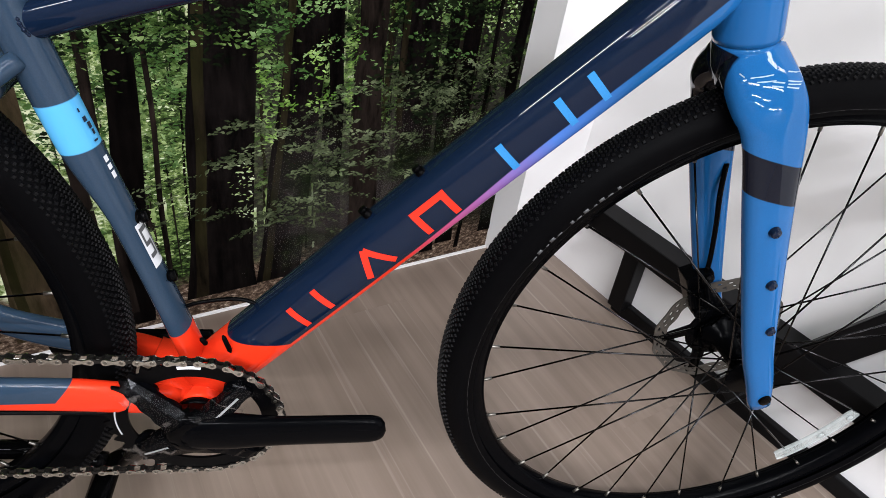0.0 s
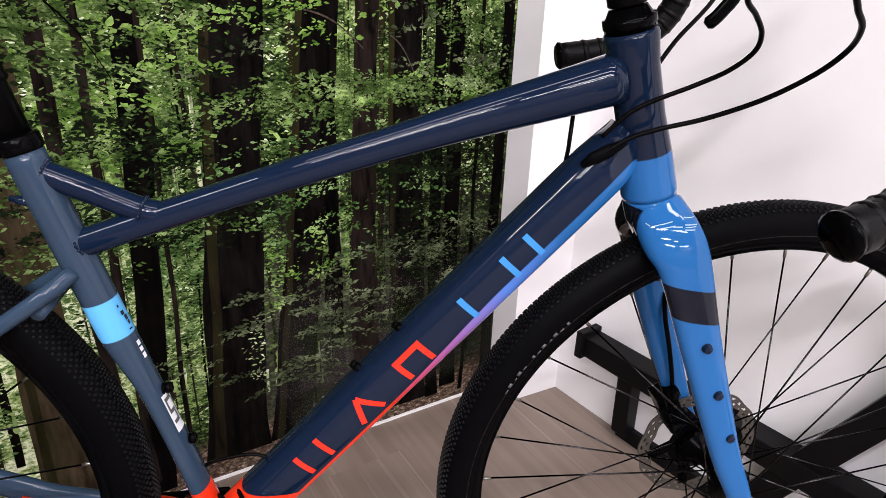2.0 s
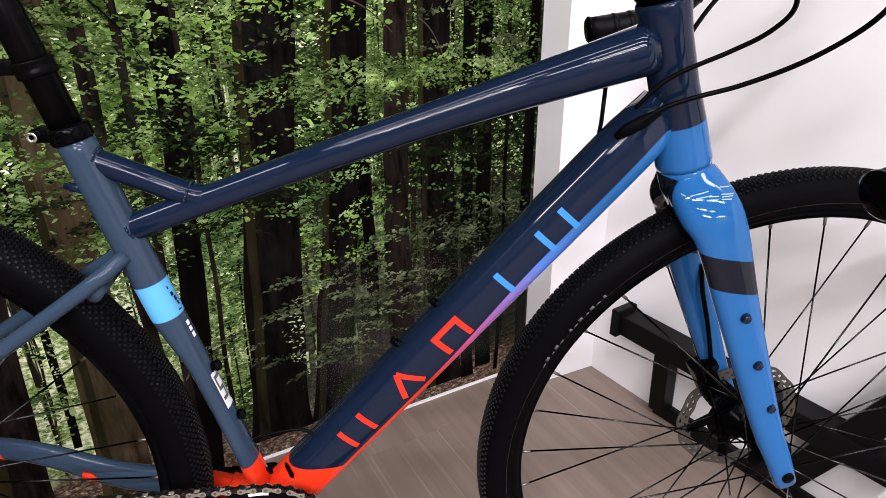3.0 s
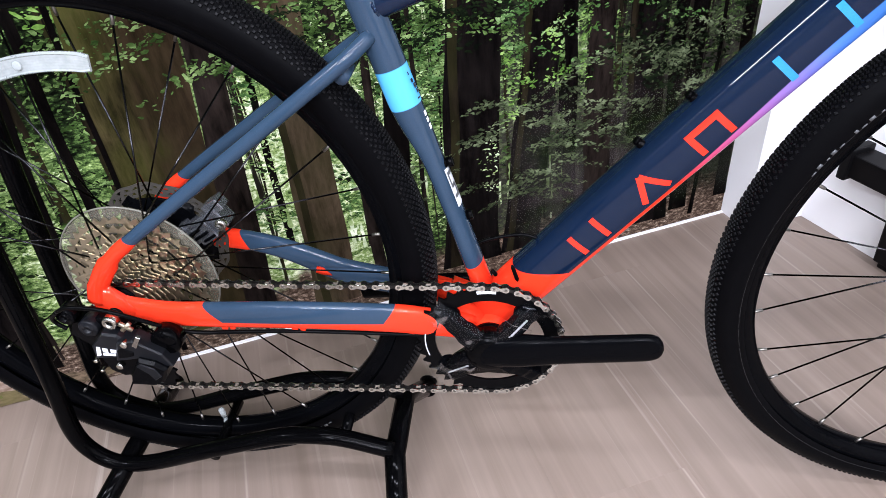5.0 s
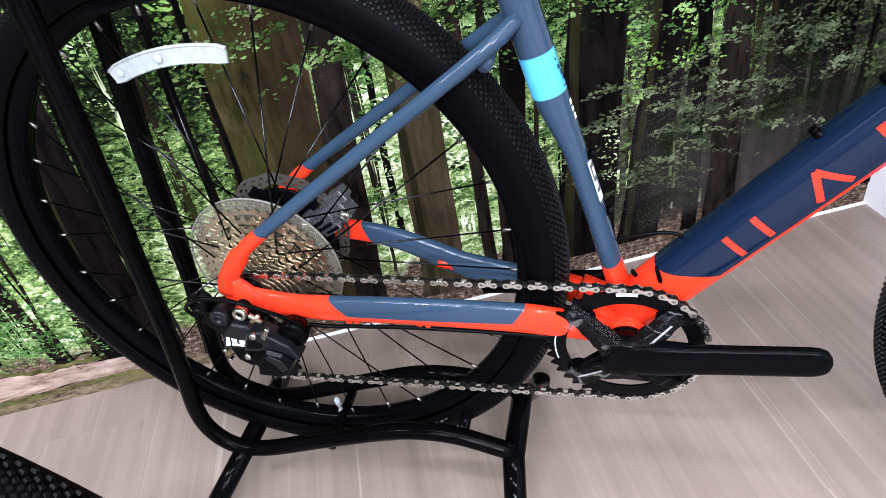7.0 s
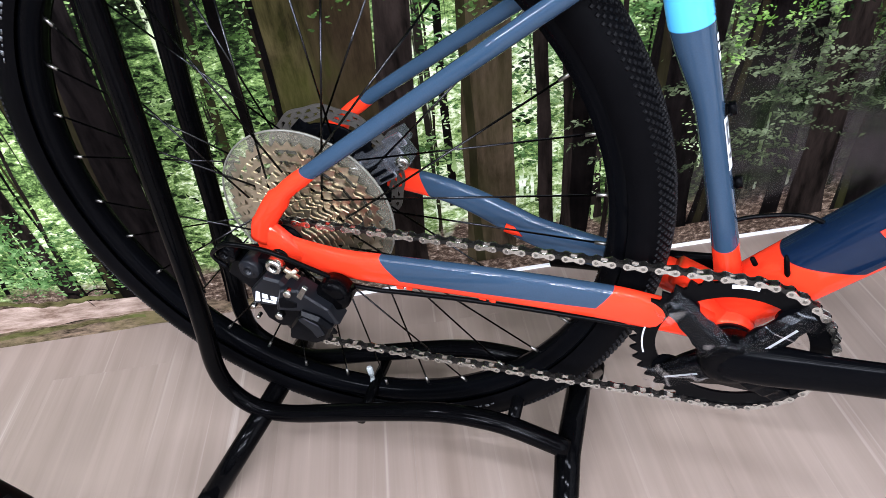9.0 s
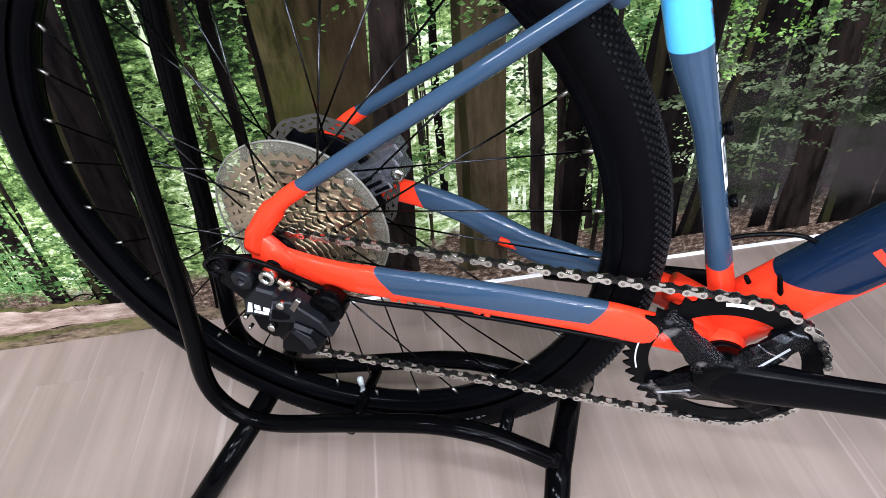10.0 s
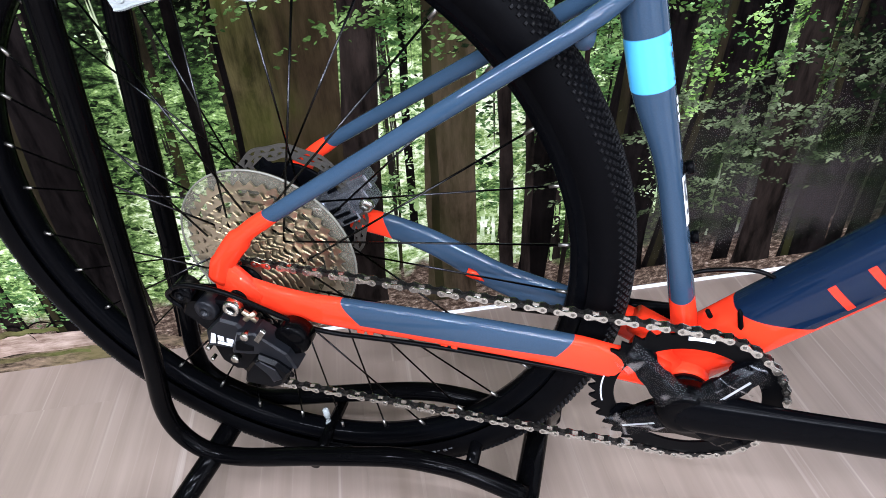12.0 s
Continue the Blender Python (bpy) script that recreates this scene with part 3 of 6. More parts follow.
M_FORK = paint("fork_paint", fork_rules, SKY)
bm = bmesh.new()
sweep(bm, [HT_LOW + HEAD * d for d in (0.0006, 0.004, 0.02, 0.038)], [0.0256, 0.0259, 0.0256, 0.021], 28)
CROWN = HT_LOW + HEAD * 0.02
for sgn in (-1, 1):
    pts = smooth_path([(CROWN.x + 0.001, sgn * 0.008, CROWN.z + 0.004), (CROWN.x + 0.009, sgn * 0.034, CROWN.z - 0.016), (0.4595, sgn * 0.047, 0.648),
                       (0.487, sgn * 0.053, 0.571), (0.545, sgn * 0.0565, 0.428), (0.572, sgn * 0.058, 0.372), (0.590, sgn * 0.058, 0.334)], 5)
    w = [(0.022, 0.0265), (0.016, 0.0290), (0.0125, 0.0255), (0.0115, 0.0215), (0.010, 0.0165), (0.0095, 0.0145), (0.008, 0.0125)]
    ww = smooth_path(w, 5)
    sweep(bm, pts, [tuple(q) for q in ww], 22, square=2.5)
fork_tree = BVHTree.FromBMesh(bm)
fork = bpart("fork", bm, M_FORK, "sky-blue fork with a navy band round each blade")
for x, z in ((0.489, 0.568), (0.514, 0.510), (0.541, 0.452)):
    for sgn in (-1, 1):
        bm = bmesh.new()
        c = Vector((x, sgn * 0.0655, z))
        sweep(bm, [c - Vector((0, sgn * 0.005, 0)), c, c + Vector((0, sgn * 0.0012, 0)), c + Vector((0, sgn * 0.0032, 0)), c + Vector((0, sgn * 0.0038, 0))],
              [0.0055, 0.0055, 0.0045, 0.0045, 0.0038], 14)
        bpart("fork_bolt", bm, M_NAVY, parent=fork)
bm = bmesh.new()
c = Vector((0.584, -0.069, 0.350))
sweep(bm, [c + Vector((0, 0.006, 0)), c, c - Vector((0, 0.0008, 0))], [0.0068, 0.0068, 0.0058], 16)
bpart("axle_end", bm, M_BLACK, parent=fork)
# hose clipped to the far blade
bm = bmesh.new()
sweep(bm, smooth_path([(0.497, 0.042, 0.575), (0.500, 0.036, 0.545), (0.515, 0.038, 0.50), (0.528, 0.040, 0.455), (0.534, 0.044, 0.432)], 6), 0.0028, 10)
bpart("fork_hose", bm, M_BLACK, parent=fork)

# rear triangle
def stay_rules(k, v, c):
    x = k.dot(v, (1, 0, 0))
    z = k.dot(v, (0, 0, 1))
    # orange at both ends and along the lower edge
    slope = k.math("SUBTRACT", z, k.math("MULTIPLY", x, -0.096))
    low = k.math("SUBTRACT", 1.0, k.step(slope, 0.3312, 0.0006))
    rear = k.math("SUBTRACT", 1.0, k.step(k.math("ADD", x, k.math("MULTIPLY", z, 0.75)), -0.318 + 0.75 * 0.382, 0.0006))
    fore = k.step(k.math("SUBTRACT", x, k.math("MULTIPLY", z, 0.75)), -0.109 - 0.75 * 0.362, 0.0006)
    m = k.math("MAXIMUM", k.math("MAXIMUM", low, rear), fore)
    return k.mix(m, c, ORANGE)


def sstay_rules(k, v, c):
    z = k.math("ADD", k.dot(v, (0, 0, 1)), k.math("MULTIPLY", k.dot(v, (1, 0, 0)), 0.55))
    return k.mix(k.math("SUBTRACT", 1.0, k.step(z, 0.4725 - 0.55 * 0.368, 0.0006)), c, ORANGE)


M_CSTAY = paint("chain_stay_paint", stay_rules, NAVY_LIFTED)


def far_rules(k, v, c):
    x = k.dot(v, (1, 0, 0))
    m = k.math("MAXIMUM", k.math("SUBTRACT", 1.0, k.step(k.math("ADD", x, k.math("MULTIPLY", k.dot(v, (0, 0, 1)), 0.35)), -0.316 + 0.35 * 0.375, 0.0006)), k.step(x, -0.112, 0.0006))
    return k.mix(m, c, ORANGE)


M_FAR_STAY = paint("far_stay_paint", far_rules, NAVY_LIFTED)
M_SSTAY = paint("seat_stay_paint", sstay_rules, NAVY_LIFTED)
for sgn in (-1, 1):
    bm = bmesh.new()
    pts = smooth_path([(-0.432, sgn * 0.070, 0.398), (-0.405, sgn * 0.069, 0.383), (-0.36, sgn * 0.067, 0.372), (-0.315, sgn * 0.064, 0.3672), (-0.215, sgn * 0.057, 0.3588),
                       (-0.117, sgn * 0.047, 0.3445), (-0.076, sgn * 0.041, 0.3335), (-0.03, sgn * 0.026, 0.314)], 5)
    if sgn > 0:
        pts = smooth_path([(-0.432, 0.070, 0.398), (-0.400, 0.069, 0.388), (-0.360, 0.067, 0.383), (-0.310, 0.0655, 0.375), (-0.268, 0.062, 0.364), (-0.228, 0.0575, 0.348),
                           (-0.200, 0.0545, 0.336), (-0.165, 0.051, 0.327), (-0.120, 0.046, 0.320), (-0.076, 0.040, 0.315), (-0.030, 0.026, 0.308)], 5)
    w = smooth_path([(0.0055, 0.015), (0.0065, 0.0155), (0.0075, 0.0155), (0.008, 0.0165), (0.008, 0.018), (0.0085, 0.019), (0.009, 0.0185), (0.012, 0.018)], 5)
    if sgn > 0:
        w = smooth_path([(0.0055, 0.015), (0.0065, 0.0145), (0.007, 0.014), (0.0075, 0.0140), (0.008, 0.0142), (0.008, 0.0162), (0.008, 0.0172), (0.0085, 0.0185), (0.009, 0.018), (0.010, 0.018), (0.012, 0.018)], 5)
    sweep(bm, pts, [tuple(q) for q in w], 20, square=2.8)
    stay = bpart("chain_stay", bm, M_CSTAY if sgn < 0 else M_FAR_STAY, "navy chain stay with orange ends")
    bm = bmesh.new()
    pts = smooth_path([(-0.436, sgn * 0.070, 0.394), (-0.425, sgn * 0.070, 0.418), (-0.398, sgn * 0.069, 0.450), (-0.368, sgn * 0.067, 0.4725), (-0.30, sgn * 0.058, 0.517), (-0.20, sgn * 0.043, 0.581), (-0.125, sgn * 0.030, 0.629), (-0.097, sgn * 0.012, 0.648)], 5)
    sweep(bm, pts, [(0.0075, 0.0125)] * 5 + [(0.0078, 0.0110)] * 5 + [(0.0074, 0.0082)] * 5 + [(0.0073, 0.0073)] * (len(pts) - 15), 18)
    bpart("seat_stay", bm, M_SSTAY, "slim navy seat stay with an orange tip")
    for gx, gy, gz in ((-0.300, 0.0635, 0.3475), (-0.221, 0.0575, 0.3385), (-0.100, 0.045, 0.3215)):
        if sgn < 0:
            bm = bmesh.new()
            box(bm, (gx - 0.008, sgn * gy - 0.003, gz - 0.002), (gx - 0.001, sgn * gy + 0.003, gz + 0.006), bevel=0.001)
            box(bm, (gx + 0.002, sgn * gy - 0.003, gz - 0.002), (gx + 0.008, sgn * gy + 0.003, gz + 0.006), bevel=0.001)
            bpart("cable_guide", bm, M_ORANGE, parent=stay)
bm = bmesh.new()
sweep(bm, smooth_path([(-0.075, -0.044, 0.313), (-0.10, -0.0475, 0.3195), (-0.221, -0.060, 0.3368), (-0.300, -0.067, 0.3425), (-0.326, -0.070, 0.3445), (-0.3525, -0.078, 0.356), (-0.3777, -0.092, 0.3835), (-0.4117, -0.100, 0.4065), (-0.4465, -0.102, 0.4115), (-0.4629, -0.101, 0.405)], 6), 0.0024, 8)
bpart("gear_cable", bm, M_SATIN)
bm = bmesh.new()
slab(bm, [(-0.229, 0.337), (-0.226, 0.346), (-0.218, 0.343), (-0.209, 0.332), (-0.222, 0.334)], 0.0462, 0.0025)
bpart("stay_decal", bm, M_ORANGE)
# bridge and shell
bm = bmesh.new()
rod(bm, (-0.125, -0.03, 0.618), (-0.125, 0.03, 0.618), 0.007, 12)
bpart("stay_bridge", bm, M_NAVY_LIFTED)
bm = bmesh.new()
lathe(bm, [(0.0, -0.036), (0.019, -0.036), (0.0215, -0.034), (0.0215, 0.034), (0.019, 0.036), (0.0, 0.036)], BB, 32, closed=False)
sweep(bm, [(-0.055, -0.02, 0.333), (-0.02, -0.018, 0.315)], [(0.016, 0.014), (0.018, 0.016)], 16)
sweep(bm, [(-0.055, 0.02, 0.333), (-0.02, 0.018, 0.315)], [(0.016, 0.014), (0.018, 0.016)], 16)
bpart("bottom_bracket_shell", bm, M_ORANGE)
bm = bmesh.new()
lathe(bm, [(0.0, -0.044), (0.017, -0.044), (0.0205, -0.042), (0.0205, -0.0365), (0.0, -0.0365)], BB, 32, closed=False)
bpart("bearing_cup", bm, M_ANOD)
# dropouts
for sgn in (-1, 1):
    bm = bmesh.new()
    o = [(-0.441, 0.388), (-0.436, 0.374), (-0.42, 0.366), (-0.398, 0.370), (-0.39, 0.386), (-0.402, 0.398), (-0.412, 0.412), (-0.424, 0.422), (-0.437, 0.41)]
    slab(bm, o, sgn * 0.0715 - 0.0045, 0.009)
    bmesh.ops.bevel(bm, geom=bm.edges[:], offset=0.0022, segments=2, affect="EDGES")
    bpart("dropout", bm, M_ORANGE)
bm = bmesh.new()
sweep(bm, [(-0.418, -0.066, 0.380), (-0.418, -0.0772, 0.380), (-0.418, -0.0785, 0.380)], [0.0085, 0.0085, 0.007], 18)
bpart("hanger_bolt", bm, M_BLACK)
# bottle bolts on the tubes
for x, z, ax, q in ((0.145, 0.527, DT_UP, 0.62), (0.1875, 0.5715, DT_UP, 0.62), (-0.028, 0.4485, Vector((0.968, 0, 0.25)), 1.0), (-0.0435, 0.5125, Vector((0.968, 0, 0.25)), 1.0)):
    bm = bmesh.new()
    c = Vector((x, 0, z))
    sweep(bm, [c - ax * 0.012, c + ax * 0.001 * q, c + ax * 0.0012 * q, c + ax * 0.0028 * q, c + ax * 0.0030 * q, c + ax * 0.0078 * q, c + ax * 0.0085 * q], [r * (0.35 + 0.65 * q) for r in (0.0062, 0.0062, 0.0044, 0.0044, 0.0058, 0.0056, 0.0046)], 14)
    bpart("bottle_bolt", bm, M_BLACK)
bm = bmesh.new()
sweep(bm, smooth_path([(-0.032, 0.004, 0.40), (-0.005, 0.006, 0.412), (0.035, 0.005, 0.418), (0.062, 0.002, 0.405)], 6), 0.002, 8)
bpart("cable_loop", bm, M_SATIN)


# ---- wheels ----
def tyre_profile(mid, rt):
    pr = []
    for k in range(21):
        t = math.radians(-128 + 256 * k / 20)
        pr.append((mid + rt * math.cos(t), rt * math.sin(t)))
    return pr


def knob(seg, r0, r1, h):
    bm = bmesh.new()
    bmesh.ops.create_cone(bm, cap_ends=True, segments=seg, radius1=r0, radius2=r1, depth=h)
    out = [v.co.copy() for v in bm.verts], [[v.index for v in f.verts] for f in bm.faces]
    bm.free()
    return out


SHOULDER_KNOB = knob(4, 0.0027, 0.0016, 0.0022)
CENTRE_KNOB = knob(4, 0.0022, 0.0013, 0.0014)


M_BEAD = plain("bead_highlight_rubber", (0.020, 0.019, 0.019), 0.35, vary=0.6, scale=24, spec=0.2)


def wheel(name, centre, spin, disc_y, label, mid, rt, drop=0.0, side_rows=(28.5, 38.5), carrier=0.038):
    """A wheel; drop: how far its hub sits below the middle of a tyre that bulges above its flat foot."""
    c = Vector(centre)
    h = c - Vector((0, 0, drop))
    bm = bmesh.new()
    # rim: a box section with a rounded inner edge
    lathe(bm, [(0.2965, -0.004), (0.2985, -0.0105), (0.312, -0.0135), (0.3165, -0.0135), (0.3165, 0.0135), (0.312, 0.0135), (0.2985, 0.0105), (0.2965, 0.004)], c, 128)
    w = bpart(name, bm, M_ANOD, label)
    bm = bmesh.new()
    lathe(bm, tyre_profile(mid, rt), c, 144, closed=False)
    tyre = bpart("tyre", bm, M_RUBBER, "black gravel tyre with small knobs", w)
    verts, faces = [], []
    # a fine file tread down the middle, larger knobs on the shoulders
    rows = [(d, 300, CENTRE_KNOB) for d in (-20, -14, -8.4, -2.8, 2.8, 8.4, 14, 20)] + [(sg * d, 290, SHOULDER_KNOB) for sg in (-1, 1) for d in side_rows]
    for row, (deg, count, (kv, kf)) in enumerate(rows):
        for k in range(count):
            a = 2 * math.pi * (k + 0.5 * (row % 2)) / count + spin
            b = math.radians(deg)
            rad = mid + (rt + 0.0003) * math.cos(b)
            y = (rt + 0.0003) * math.sin(b)
            nrm = Vector((math.cos(b) * math.cos(a), math.sin(b), math.cos(b) * math.sin(a)))
            q = nrm.to_track_quat("Z", "Y").to_matrix()
            p = c + Vector((rad * math.cos(a), y, rad * math.sin(a)))
            i0 = len(verts)
            verts += [p + q @ v for v in kv]
            faces += [[i0 + i for i in f] for f in kf]
    me = bpy.data.meshes.new("tread")
    me.from_pydata(verts, [], faces)
    me.materials.append(M_KNOB)
    t = new("tread", me)
    t.parent = w
    tagged(t, "fine file tread with rows of small rubber knobs", kind="stuff")
    # sidewall seam with its highlight painted grey, and unreadable maker's marks
    bm = bmesh.new()
    sy = -rt * 0.945
    lathe(bm, [(mid - 0.0080, sy + 0.0012), (mid - 0.0075, sy + 0.0002), (mid - 0.0070, sy), (mid - 0.0073, sy + 0.002)], c, 128)
    bpart("bead_line", bm, M_BEAD, parent=w)
    bm = bmesh.new()
    for base in (2.35, 5.0):
        for k in range(12):
            a = base + k * 0.026 + (0.02 if k > 6 else 0)
            m = Matrix.Translation(c) @ Matrix.Rotation(-a, 4, "Y")
            box(bm, (mid - 0.0063, -rt * 0.985 - 0.0004, -0.0025), (mid - 0.0053 if k % 2 else mid - 0.0033, -rt * 0.93, 0.0028 if k % 3 else 0.0008), m)
    tagged(bpart("sidewall_mark", bm, M_GREY_PRINT, parent=w), kind="stuff")
    # hub
    bm = bmesh.new()
    lathe(bm, [(0.0, -0.062), (0.008, -0.062), (0.008, -0.034), (0.026, -0.034), (0.027, -0.030), (0.014, -0.025), (0.012, 0.0), (0.014, 0.025), (0.029, 0.032), (0.029, 0.036), (0.020, 0.045), (0.008, 0.062), (0.0, 0.062)], h, 32, closed=False)
    bpart("hub", bm, M_ANOD, parent=w)
    # spokes, crossed in pairs, and their nipples
    sp = bmesh.new()
    rod(sp, (0, 0, 0), (0, 0, 1), 0.00105, 6)
    sp_me = mesh_of("spoke", sp, M_SPOKE)
    nb = bmesh.new()
    rod(nb, (0, 0, -0.011), (0, 0, 0.002), 0.0019, 6)
    nb_me = mesh_of("nipple", nb, M_STEEL)
    N = 32
    for k in range(N):
        a = spin + 2 * math.pi * k / N
        side = -1 if k % 2 else 1
        lead = 1 if k % 4 in (1, 2) else -1
        ha = a + lead * 1.28
        hub = h + Vector((0.025 * math.cos(ha), side * 0.032, 0.025 * math.sin(ha)))
        rim = c + Vector((0.2975 * math.cos(a), side * 0.002, 0.2975 * math.sin(a)))
        d = rim - hub
        q = d.to_track_quat("Z", "Y").to_matrix().to_4x4()
        piece("spoke", sp_me, Matrix.Translation(hub) @ q @ Matrix.Diagonal((1, 1, d.length, 1)), w)
        piece("nipple", nb_me, Matrix.Translation(rim) @ q, w)
    # brake disc: a wavy track pierced by slanted slots
    bm = bmesh.new()
    n = 96

    def wave(r, amp, f):
        return [(h.x + (r + amp * math.cos(f * t)) * math.cos(t), h.z + (r + amp * math.cos(f * t)) * math.sin(t)) for t in (2 * math.pi * k / n for k in range(n))]

    for ro, ri, amp in ((0.0800, 0.0768, 0.0012), (0.0735, 0.0708, 0.0012), (0.0675, 0.0640, 0.0018)):
        ring_plate(bm, wave(ro, amp, 12), wave(ri, amp, 12), disc_y, 0.0018)
    for k in range(36):
        t = 2 * math.pi * k / 36
        for r0, r1, lean, gap in ((0.0670, 0.0714, 0.03, 0), (0.0730, 0.0774, 0.03, 1)):
            t0 = t + gap * math.pi / 36
            sweep(bm, [(h.x + r0 * math.cos(t0), disc_y + 0.0009, h.z + r0 * math.sin(t0)), (h.x + r1 * math.cos(t0 + lean), disc_y + 0.0009, h.z + r1 * math.sin(t0 + lean))],
                  [(0.0009, 0.0040), (0.0009, 0.0040)], 6, square=6)
    arms = []
    for k in range(5):
        t = 2 * math.pi * k / 5 + 0.3
        p0 = (h.x + 0.020 * math.cos(t), disc_y + 0.0009, h.z + 0.020 * math.sin(t))
        p1 = (h.x + 0.067 * math.cos(t + 0.55), disc_y + 0.0009, h.z + 0.067 * math.sin(t + 0.55))
        arms.append((p0, p1))
    disc = bpart("brake_disc", bm, M_DISC, "slotted steel brake disc", w, smooth=False)
    bm = bmesh.new()
    for p0, p1 in arms:
        sweep(bm, [p0, p1], [(0.0012, 0.28 * carrier), (0.0012, 0.18 * carrier)], 8, square=6)
    lathe(bm, [(0.012, disc_y - 0.001), (carrier, disc_y - 0.001), (carrier + 0.002, disc_y + 0.001), (carrier, disc_y + 0.003), (0.012, disc_y + 0.003)], h, 32)
    bpart("disc_carrier", bm, M_ANOD, parent=w)
    return w


def valve(c, a, w):
    bm = bmesh.new()
    d = Vector((-math.cos(a), 0, -math.sin(a)))
    p = Vector(c) + Vector((0.2975 * math.cos(a), 0, 0.2975 * math.sin(a)))
    sweep(bm, [p - d * 0.002, p + d * 0.003, p + d * 0.0035, p + d * 0.014, p + d * 0.0145, p + d * 0.027, p + d * 0.029], [0.0045, 0.0045, 0.003, 0.003, 0.004, 0.0042, 0.002], 12)
    bpart("valve", bm, M_REFLECTOR, "short pale capped valve", w)


def spoke_reflector(c, a, half, w, r0=0.232):
    """Shallow curved tray with lengthwise prism ribs on its face and a round spoke clip."""
    bm = bmesh.new()
    n = 16
    rows = []
    for i in range(n + 1):
        t = a + lerp(-half, half, i / n)
        ww = 0.0098 if 0 < i < n else 0.0080
        prof = [(-ww, -0.0095), (-ww + 0.0016, -0.0118), (-ww + 0.003, -0.0104)]
        for q in range(5):
            u = lerp(-ww + 0.003, ww - 0.003, (q + 0.5) / 5)
            prof += [(u, -0.01055), (u + (ww - 0.003) / 5, -0.0104)]
        prof += [(ww - 0.0016, -0.0118), (ww, -0.0095), (ww, -0.0075), (-ww, -0.0075)]
        rows.append([bm.verts.new((c[0] + (r0 + r) * math.cos(t), y, c[2] + (r0 + r) * math.sin(t))) for r, y in prof])
    m = len(rows[0])
    for p, q in zip(rows, rows[1:]):
        for i in range(m):
            bm.faces.new((p[i], p[(i + 1) % m], q[(i + 1) % m], q[i]))
    bm.faces.new(rows[0])
    bm.faces.new(rows[-1][::-1])
    ob = bpart("spoke_reflector", bm, M_REFLECTOR, "clear ribbed plastic spoke reflector", w, smooth=False)
    for t, rr in ((a + half * 0.08, 0.0046), (a + half * 0.82, 0.0040)):
        bm = bmesh.new()
        p = Vector((c[0] + r0 * math.cos(t), -0.0105, c[2] + r0 * math.sin(t)))
        sweep(bm, [p, p + Vector((0, -0.0010, 0)), p + Vector((0, -0.0014, 0))], [rr, rr, rr * 0.8], 18)
        bpart("clip", bm, M_CLIP, parent=ob)


M_CLIP = plain("pale_plastic", (0.30, 0.33, 0.33), 0.3, vary=0.15)
rear_wheel = wheel("rear_wheel", REAR_AXLE, radians(-4.75), 0.057, "rear wheel with black rim and gravel tyre", 0.3285, 0.0232, 0.006, (27, 35, 43, 51, 59), 0.058)
front_wheel = wheel("front_wheel", FRONT, radians(8.5), 0.042, "front wheel with black rim and gravel tyre", 0.3255, 0.0225)
other = thing("parked_bicycle", (-0.530, -0.432, 0.0), "front wheel of a second bicycle parked alongside", "bicycle")
other_wheel = copy_thing(front_wheel, Matrix.Translation((0, 0, FRONT.z)) @ Matrix.Rotation(radians(2), 4, "Z") @ Matrix.Translation(-FRONT))
other_wheel.parent = other
other_wheel.matrix_parent_inverse = Matrix.Identity(4)
valve(REAR_AXLE, math.radians(-87.5), rear_wheel)
spoke_reflector(REAR_AXLE, math.radians(95.3), 0.276, rear_wheel, 0.247)
spoke_reflector(FRONT, math.radians(-38.6), 0.25, front_wheel, 0.236)

# brake calipers on the far side
for cx, cz, an, sc in ((-0.352, 0.413, -30, 1.0), (0.537, 0.407, 62, 0.95)):
    bm = bmesh.new()
    m = Matrix.Translation((cx, 0.05, cz)) @ Matrix.Rotation(radians(an), 4, "Y") @ Matrix.Diagonal((sc, 1, sc, 1))
    box(bm, (-0.030, -0.010, -0.014), (0.030, 0.016, 0.014), m, 0.0022)
    box(bm, (-0.014, -0.017, -0.017), (0.012, -0.010, 0.009), m, 0.0022)
    box(bm, (0.016, -0.008, 0.006), (0.040, 0.012, 0.022), m, 0.002)
    box(bm, (-0.034, -0.014, 0.002), (-0.020, 0.010, 0.018), m, 0.002)
    rear = cx < 0
    cal = bpart("brake_caliper", bm, M_CALIPER if rear else M_DERAIL, "grey disc brake caliper" if rear else "black disc brake caliper", smooth=False)
    for bx, bz, ln in ((-0.010, 0.004, 0.010), (-0.004, -0.004, 0.011), (0.002, -0.012, 0.009)):
        bm = bmesh.new()
        box(bm, (bx - ln, -0.0195, bz - 0.0017), (bx + ln, -0.0165, bz + 0.0017), m, 0.0006)
        bpart("cooling_rib", bm, M_DERAIL if rear else M_ANOD, parent=cal, smooth=False)
    for bx, bz, rr in ((-0.027, 0.010, 0.0055), (0.026, -0.006, 0.0075)):
        bm = bmesh.new()
        p = m @ Vector((bx, -0.011, bz))
        sweep(bm, [p, p + Vector((0, -0.006, 0)), p + Vector((0, -0.0075, 0)), p + Vector((0, -0.0075, 0))], [rr, rr, rr * 0.7, rr * 0.35], 12)
        bpart("bolt", bm, M_CHAIN if rear else M_SATIN, parent=cal)


# ---- drivetrain ----
def toothed(n, pitch_r, depth, c, per=4):
    pts = []
    for k in range(n):
        for j in range(per):
            t = 2 * math.pi * (k + j / per) / n
            r = pitch_r + (depth if j in (1,) else (0.3 * depth if j == 2 else -0.55 * depth))
            pts.append((c.x + r * math.cos(t), c.z + r * math.sin(t)))
    return pts


